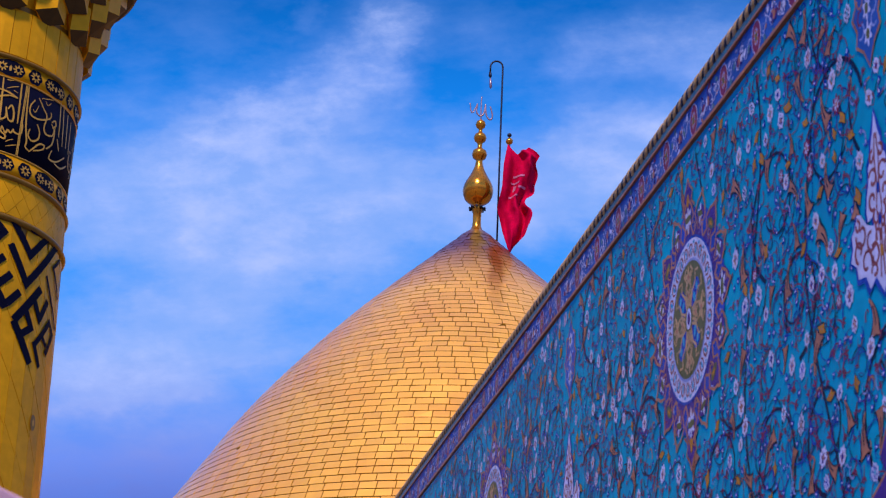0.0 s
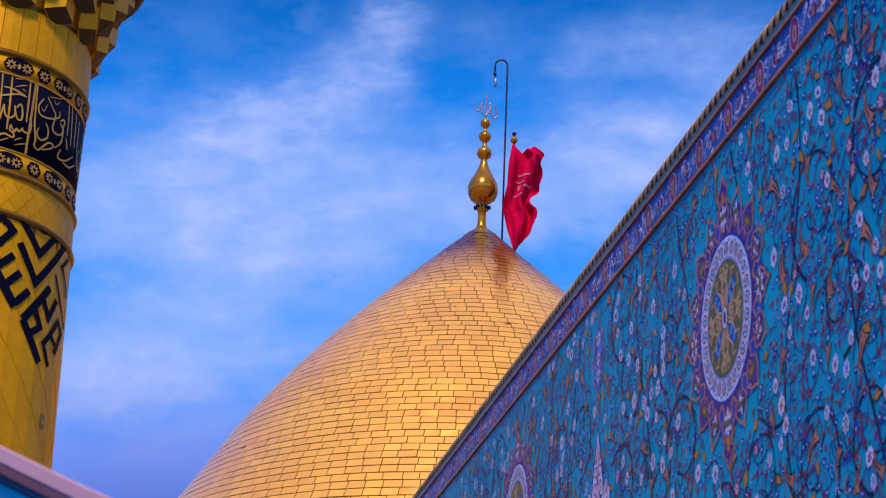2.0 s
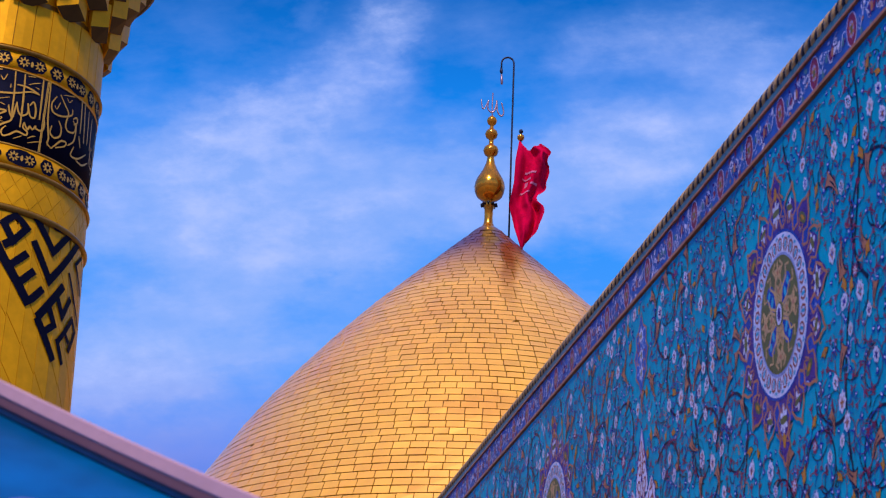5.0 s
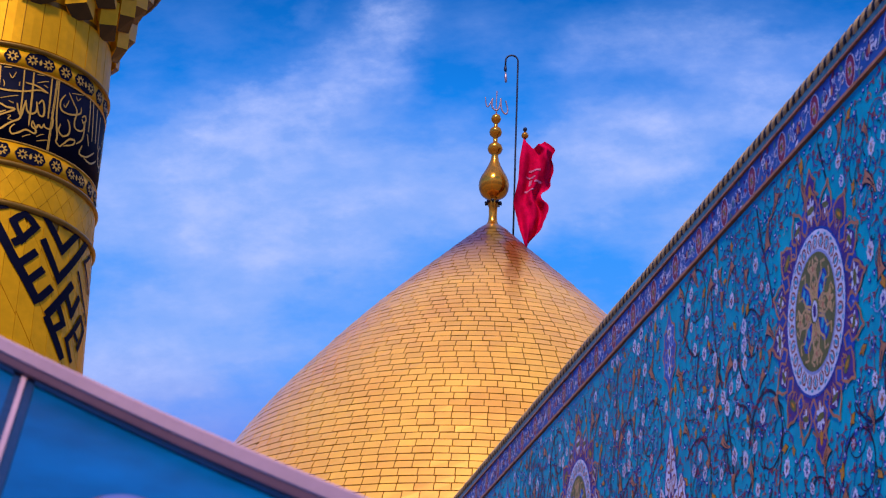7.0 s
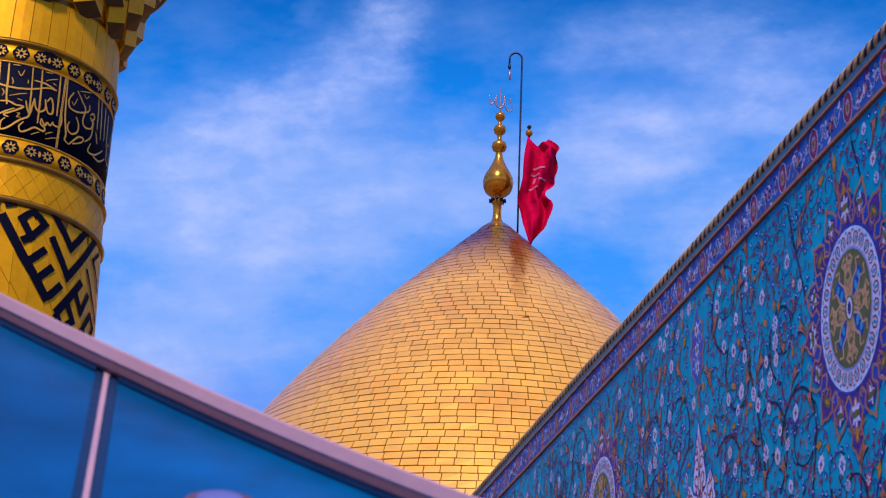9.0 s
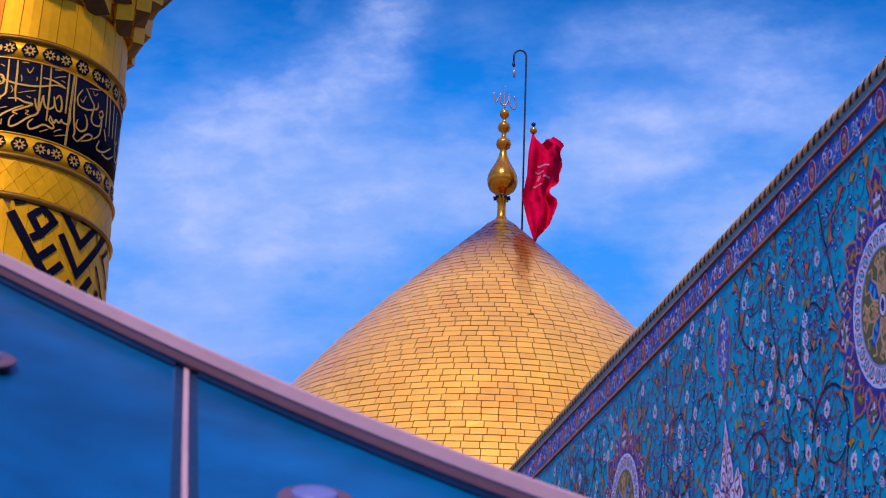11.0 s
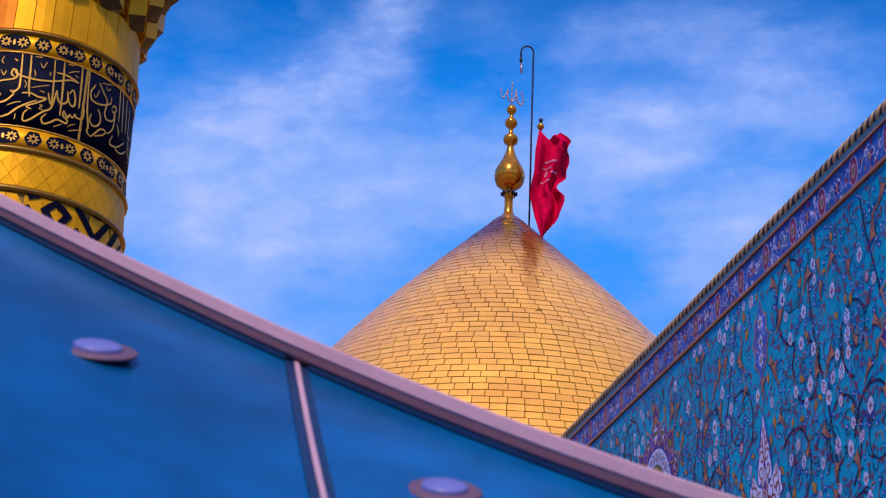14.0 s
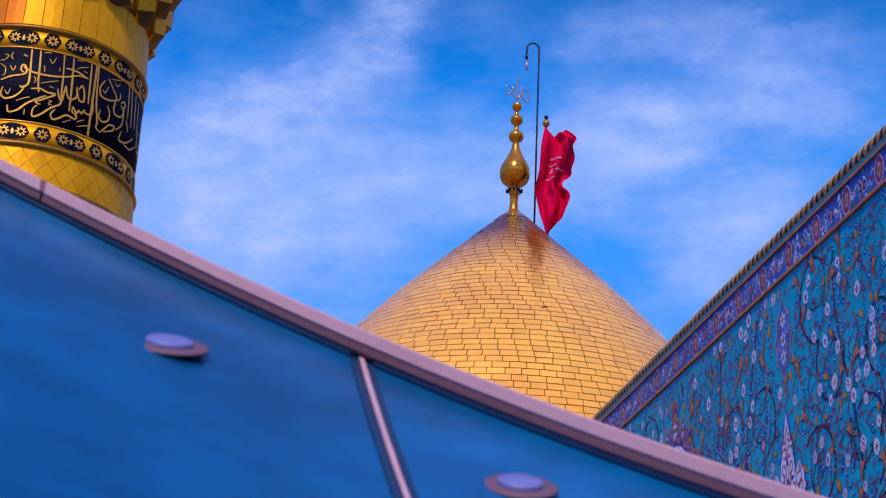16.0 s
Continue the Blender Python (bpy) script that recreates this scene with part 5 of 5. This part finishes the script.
tick = [pen((-71.9, 12.88), (-69.9, 12.92), (-67.7, 12.96), width=W2, lift=0.011),
        pen((-64.5, 12.95), (-62.5, 13), (-60.4, 13.03), width=W2, lift=0.011),
        pen((-64.1, 12.88), (-60.5, 12.93), (-56.2, 12.98), width=W2, lift=0.011),
        pen((-96.7, 13.1), (-93.6, 13.15), (-90, 13.19), width=W2, lift=0.011),
        pen((-85.8, 13.44), (-81.7, 13.49), (-77, 13.54), width=W2, lift=0.011),
        pen((-68.2, 13.83), (-65.2, 13.88), (-62, 13.92), width=W2, lift=0.011),
        pen((-102.5, 13.69), (-100.7, 13.61), (-99.6, 13.69), width=W2, lift=0.011),
        pen((-83.1, 13.88), (-81.3, 13.81), (-79.8, 13.92), width=W2, lift=0.011),
        pen((-103.4, 13.28), (-101.6, 13.21), (-100.5, 13.3), width=W2, lift=0.011),
        pen((-80.7, 13.18), (-79.1, 13.18), (-80.4, 13.12), (-78.4, 13.12), width=W2, lift=0.011),
        pen((-108.4, 13.77), (-105.3, 13.8), (-104.4, 13.86), (-106.2, 13.88), width=W2, lift=0.011),
        pen((-107.8, 13.72), (-104.9, 13.65), (-104.8, 13.54), (-105.9, 13.52), width=W2, lift=0.011)]
tick += [pen((-51.7, 13.66), (-50.1, 13.62), (-48.3, 13.76), width=W2, lift=0.011),
         pen((-44.1, 13.89), (-42.3, 13.84), (-40.2, 13.91), width=W2, lift=0.011),
         pen((-101.8, 13.92), (-102.8, 13.85), (-101.5, 13.8), width=W2, lift=0.011),
         pen((-85.7, 13.75), (-84.8, 13.69), (-85, 13.64), width=W2, lift=0.011),
         pen((-77.3, 13.77), (-77.2, 13.7), width=W2, lift=0.011),
         pen((-89.8, 13.55), (-88.5, 13.49), (-89.2, 13.43), width=W2, lift=0.011),
         pen((-86.2, 13.97), (-82.5, 13.98), width=W2, lift=0.011),
         pen((-68.9, 13.97), (-65.1, 13.99), width=W2, lift=0.011),
         pen((-96.5, 13.89), (-94.4, 13.86), width=W2, lift=0.011),
         pen((-81.4, 13.42), (-78.8, 13.4), width=W2, lift=0.011),
         pen((-64.4, 13.83), (-62.1, 13.81), width=W2, lift=0.011),
         pen((-47.1, 13.9), (-38.4, 13.99), width=W2, lift=0.011),
         pen((-91.8, 12.98), (-91.7, 12.88), width=W2, lift=0.011)]
part("vowel_marks", joined(tick), M_letter, text_band, "fine gold vowel marks")["kind"] = "stuff"
strokes = []
RS = random.Random(5)
for a in range(-170, 190, 4):
    if -12 < a < 190 or a < -112:
        x = RS.uniform(-0.02, 0.02)
        if RS.random() < 0.5:
            strokes.append(ribbon(arcs([(x, 0.45), (x + 0.01, 0.1), (x - 0.015, -0.25), (x - 0.06, -0.38)]), 0.045, 0.010, a, 13.42 + RS.uniform(-0.06, 0.08)))
        else:
            y = RS.uniform(-0.25, 0.1)
            strokes.append(ribbon(arcs([(x - 0.11, y + 0.16), (x - 0.13, y - 0.08), (x, y - 0.16), (x + 0.12, y - 0.06), (x + 0.1, y + 0.12)]), 0.05, 0.011, a, 13.36))
    if -112 < a < -14:
        continue
    for n in range(RS.choice((2, 3, 4))):
        x, y, k = RS.uniform(-0.06, 0.06), RS.uniform(-0.54, 0.54), RS.choice((-1, 1))
        mark = RS.random()
        if mark < 0.35:      # slanting dash
            strokes.append(ribbon(arcs([(x - 0.045, y - 0.012), (x, y + 0.003), (x + 0.05, y + 0.018)], 3), 0.016, 0.0105, a, 13.40))
        elif mark < 0.6:     # small hook
            strokes.append(ribbon(arcs([(x - 0.025, y + 0.05), (x - 0.008, y - 0.015), (x + 0.012, y - 0.02), (x + 0.028, y + 0.045)], 4), 0.016, 0.0105, a, 13.40))
        elif mark < 0.8:     # upright tick
            strokes.append(ribbon(arcs([(x, y + 0.06), (x + 0.006 * k, y + 0.01), (x - 0.012 * k, y - 0.055)], 3), 0.018, 0.0105, a, 13.40))
        else:                # lozenge dot
            strokes.append(ribbon([(x - 0.018, y - 0.014), (x, y), (x + 0.018, y + 0.014)], 0.04, 0.0105, a, 13.40))
tagged(part("calligraphy", joined(strokes), M_letter, text_band, "gold calligraphic strokes"), kind="stuff")
for a in (-57.6, -56.9, 8.0, -140.0):
    part("divider", (on_shaft([(-0.008, -0.6), (0.008, -0.6), (0.008, 0.0), (0.008, 0.6), (-0.008, 0.6), (-0.008, 0.0)], a, 13.395, 0.012), [(0, 1, 2, 5), (5, 2, 3, 4)]), M_letter, text_band, "thin gold divider")

# angular navy bars in a hanging triangle below the ring


def straight(pts, width):
    """A flat bar with square ends and mitred corners through points of (angle, height) on the shaft."""
    a0, z0 = pts[0]
    flat_pts = [(radians(a - a0) * shaft_r(z), z - z0) for a, z in pts]
    fine_pts = []
    for (xa, ya), (xb, yb) in zip(flat_pts, flat_pts[1:]):
        n = max(1, int(math.hypot(xb - xa, yb - ya) / 0.12))
        fine_pts += [(xa + (xb - xa) * k / n, ya + (yb - ya) * k / n) for k in range(n)]
    fine_pts.append(flat_pts[-1])
    ring = math.dist(fine_pts[0], fine_pts[-1]) < 1e-6
    n = len(fine_pts)
    v = []
    for i, (x, y) in enumerate(fine_pts):
        before = fine_pts[i - 1] if i else (fine_pts[-2] if ring else None)
        after = fine_pts[i + 1] if i + 1 < n else (fine_pts[1] if ring else None)
        ways = []
        if before:
            ways.append(Vector((x - before[0], y - before[1])).normalized())
        if after:
            ways.append(Vector((after[0] - x, after[1] - y)).normalized())
        way = (ways[0] + ways[-1]).normalized()
        half = width / 2 / max(way.dot(ways[0]), 0.5)
        for side in (1, -1):
            px, pz = x - way.y * half * side, min(z0 + y + way.x * half * side, 11.70)
            v.append(wrap(a0 + math.degrees(px / shaft_r(pz)), pz, shaft_r(pz) + 0.012))
    return v, [(2 * i, 2 * i + 1, 2 * i + 3, 2 * i + 2) for i in range(n - 1)]


part("script_bar", straight([(-80.5, 11.49), (-68.3, 10.94), (-52.7, 10.34)], 0.141), M_navy, minaret)
part("script_bar", straight([(-64.4, 10.86), (-56.5, 11.12)], 0.116), M_navy, minaret)
part("script_bar", straight([(-58.5, 10.65), (-51.6, 10.89)], 0.116), M_navy, minaret)
part("script_bar", straight([(-52.1, 10.42), (-45.5, 10.67)], 0.116), M_navy, minaret)
part("script_bar", straight([(-70.5, 11.49), (-64.8, 11.67), (-58.4, 11.5), (-64.7, 11.24), (-70.5, 11.49)], 0.11), M_navy, minaret)
part("script_bar", straight([(-69.2, 11.14), (-63.6, 11.27)], 0.122), M_navy, minaret)
part("script_bar", straight([(-79.3, 11.65), (-73.7, 11.71)], 0.092), M_navy, minaret)
part("script_bar", straight([(-54.1, 11.35), (-42.1, 10.84), (-18.2, 11.78)], 0.122), M_navy, minaret)
part("script_bar", straight([(-54.6, 11.74), (-41.5, 11.31), (-26.1, 11.88)], 0.116), M_navy, minaret)
part("script_bar", straight([(-43.8, 11.74), (-40.9, 11.71), (-34.2, 11.83)], 0.08), M_navy, minaret)
part("script_bar", straight([(-47.3, 10.2), (-33.7, 9.67)], 0.135), M_navy, minaret)
part("script_bar", straight([(-47.3, 10.2), (-31, 10.89)], 0.129), M_navy, minaret)
part("script_bar", straight([(-41, 10.47), (-35.5, 10.21), (-43.5, 10)], 0.11), M_navy, minaret)
part("script_bar", straight([(-36, 10.7), (-29.7, 10.42), (-23.4, 10.78)], 0.104), M_navy, minaret)
part("script_bar", straight([(-32.6, 10.03), (-26.6, 9.74), (-25.6, 9.77)], 0.092), M_navy, minaret)
part("script_bar", straight([(-31.2, 10.01), (-19, 10.49), (-13.3, 10.36), (-20.6, 9.96)], 0.092), M_navy, minaret)
part("script_bar", straight([(-27.1, 10.22), (-20.7, 10.09)], 0.08), M_navy, minaret)
part("script_bar", straight([(-27.2, 11.15), (-19.2, 10.81), (-8.6, 10.49)], 0.055), M_navy, minaret)
part("script_bar", straight([(-12.2, 11.59), (-20.6, 11.37), (-9, 10.99)], 0.061), M_navy, minaret)
part("script_bar", straight([(-6.4, 11.55), (-6.2, 11.18)], 0.043), M_navy, minaret)
mark = part("round_mark", plate([(0.075 * math.cos(q), 0.12 * math.sin(q)) for q in span(0, 6.0, 16)], -25.5, 8.85, 0.012), M_min_ring, minaret, "small dark oval mark")
part("mark_eye", plate([(0.03 * math.cos(q), 0.05 * math.sin(q)) for q in span(0, 6.0, 10)], -25.5, 8.85, 0.017), M_letter, mark)


# corbels carrying the gallery: stepped, faceted brackets
def corbel(a, z, r, w, h, reach):
    """A hanging bracket: a lozenge soffit slanting out from the shaft, and two upright faces meeting in a nose."""
    half = math.degrees(w / 2 / r)
    v = [wrap(a, z, r - 0.02), wrap(a - half, z + 0.13, r + reach * 0.45), wrap(a, z + 0.25, r + reach), wrap(a + half, z + 0.13, r + reach * 0.45)]
    v += [wrap(a - half, z + h, r + reach * 0.45), wrap(a, z + h, r + reach), wrap(a + half, z + h, r + reach * 0.45), wrap(a - half, z + h, r - 0.1), wrap(a + half, z + h, r - 0.1), wrap(a, z, r - 0.1)]
    return v, [(0, 3, 2, 1), (1, 2, 5, 4), (2, 3, 6, 5), (4, 5, 6, 8, 7), (0, 1, 4, 7, 9), (3, 0, 9, 8, 6)]


for tier, (z, r, n, off) in enumerate(((15.16, 1.60, 15, -3.0), (15.54, 1.72, 15, 9.0), (15.94, 1.83, 15, -3.0), (16.34, 1.94, 15, 9.0))):
    for i in range(n):
        v, f = corbel(off + i * 360 / n, z, r, 2 * math.pi * r / n * 0.80, 0.66, 0.24)
        bracket = part("corbel", (v, f[1:]), M_min_gold, minaret)
        # same gilding as the bracket; its underside shade is in the colour
        part("soffit", (v[:4], f[:1]), M_soffit_shade, bracket, "dark tarnished lozenge soffit")
    smooth(part("corbel_course", revolve((0, 0), [(r - 0.14, z + 0.10), (r - 0.02, z + 0.14), (r + 0.03, z + 0.46), (r - 0.12, z + 0.64)], 72), M_min_gold, minaret, "gold course between corbels"))
# floor also in the darkened gold, for the shade under the gallery
part("gallery_floor", revolve((0, 0), [(1.5, 16.75), (2.28, 16.78), (2.34, 16.84), (2.34, 17.0), (1.5, 17.0)], 72), M_soffit_shade, minaret, "gilded gallery floor")
part("gallery_wall", revolve((0, 0), [(2.28, 17.0), (2.28, 17.9), (2.18, 17.9), (2.18, 17.0)], 72), M_min_gold, minaret, "gilded gallery parapet")
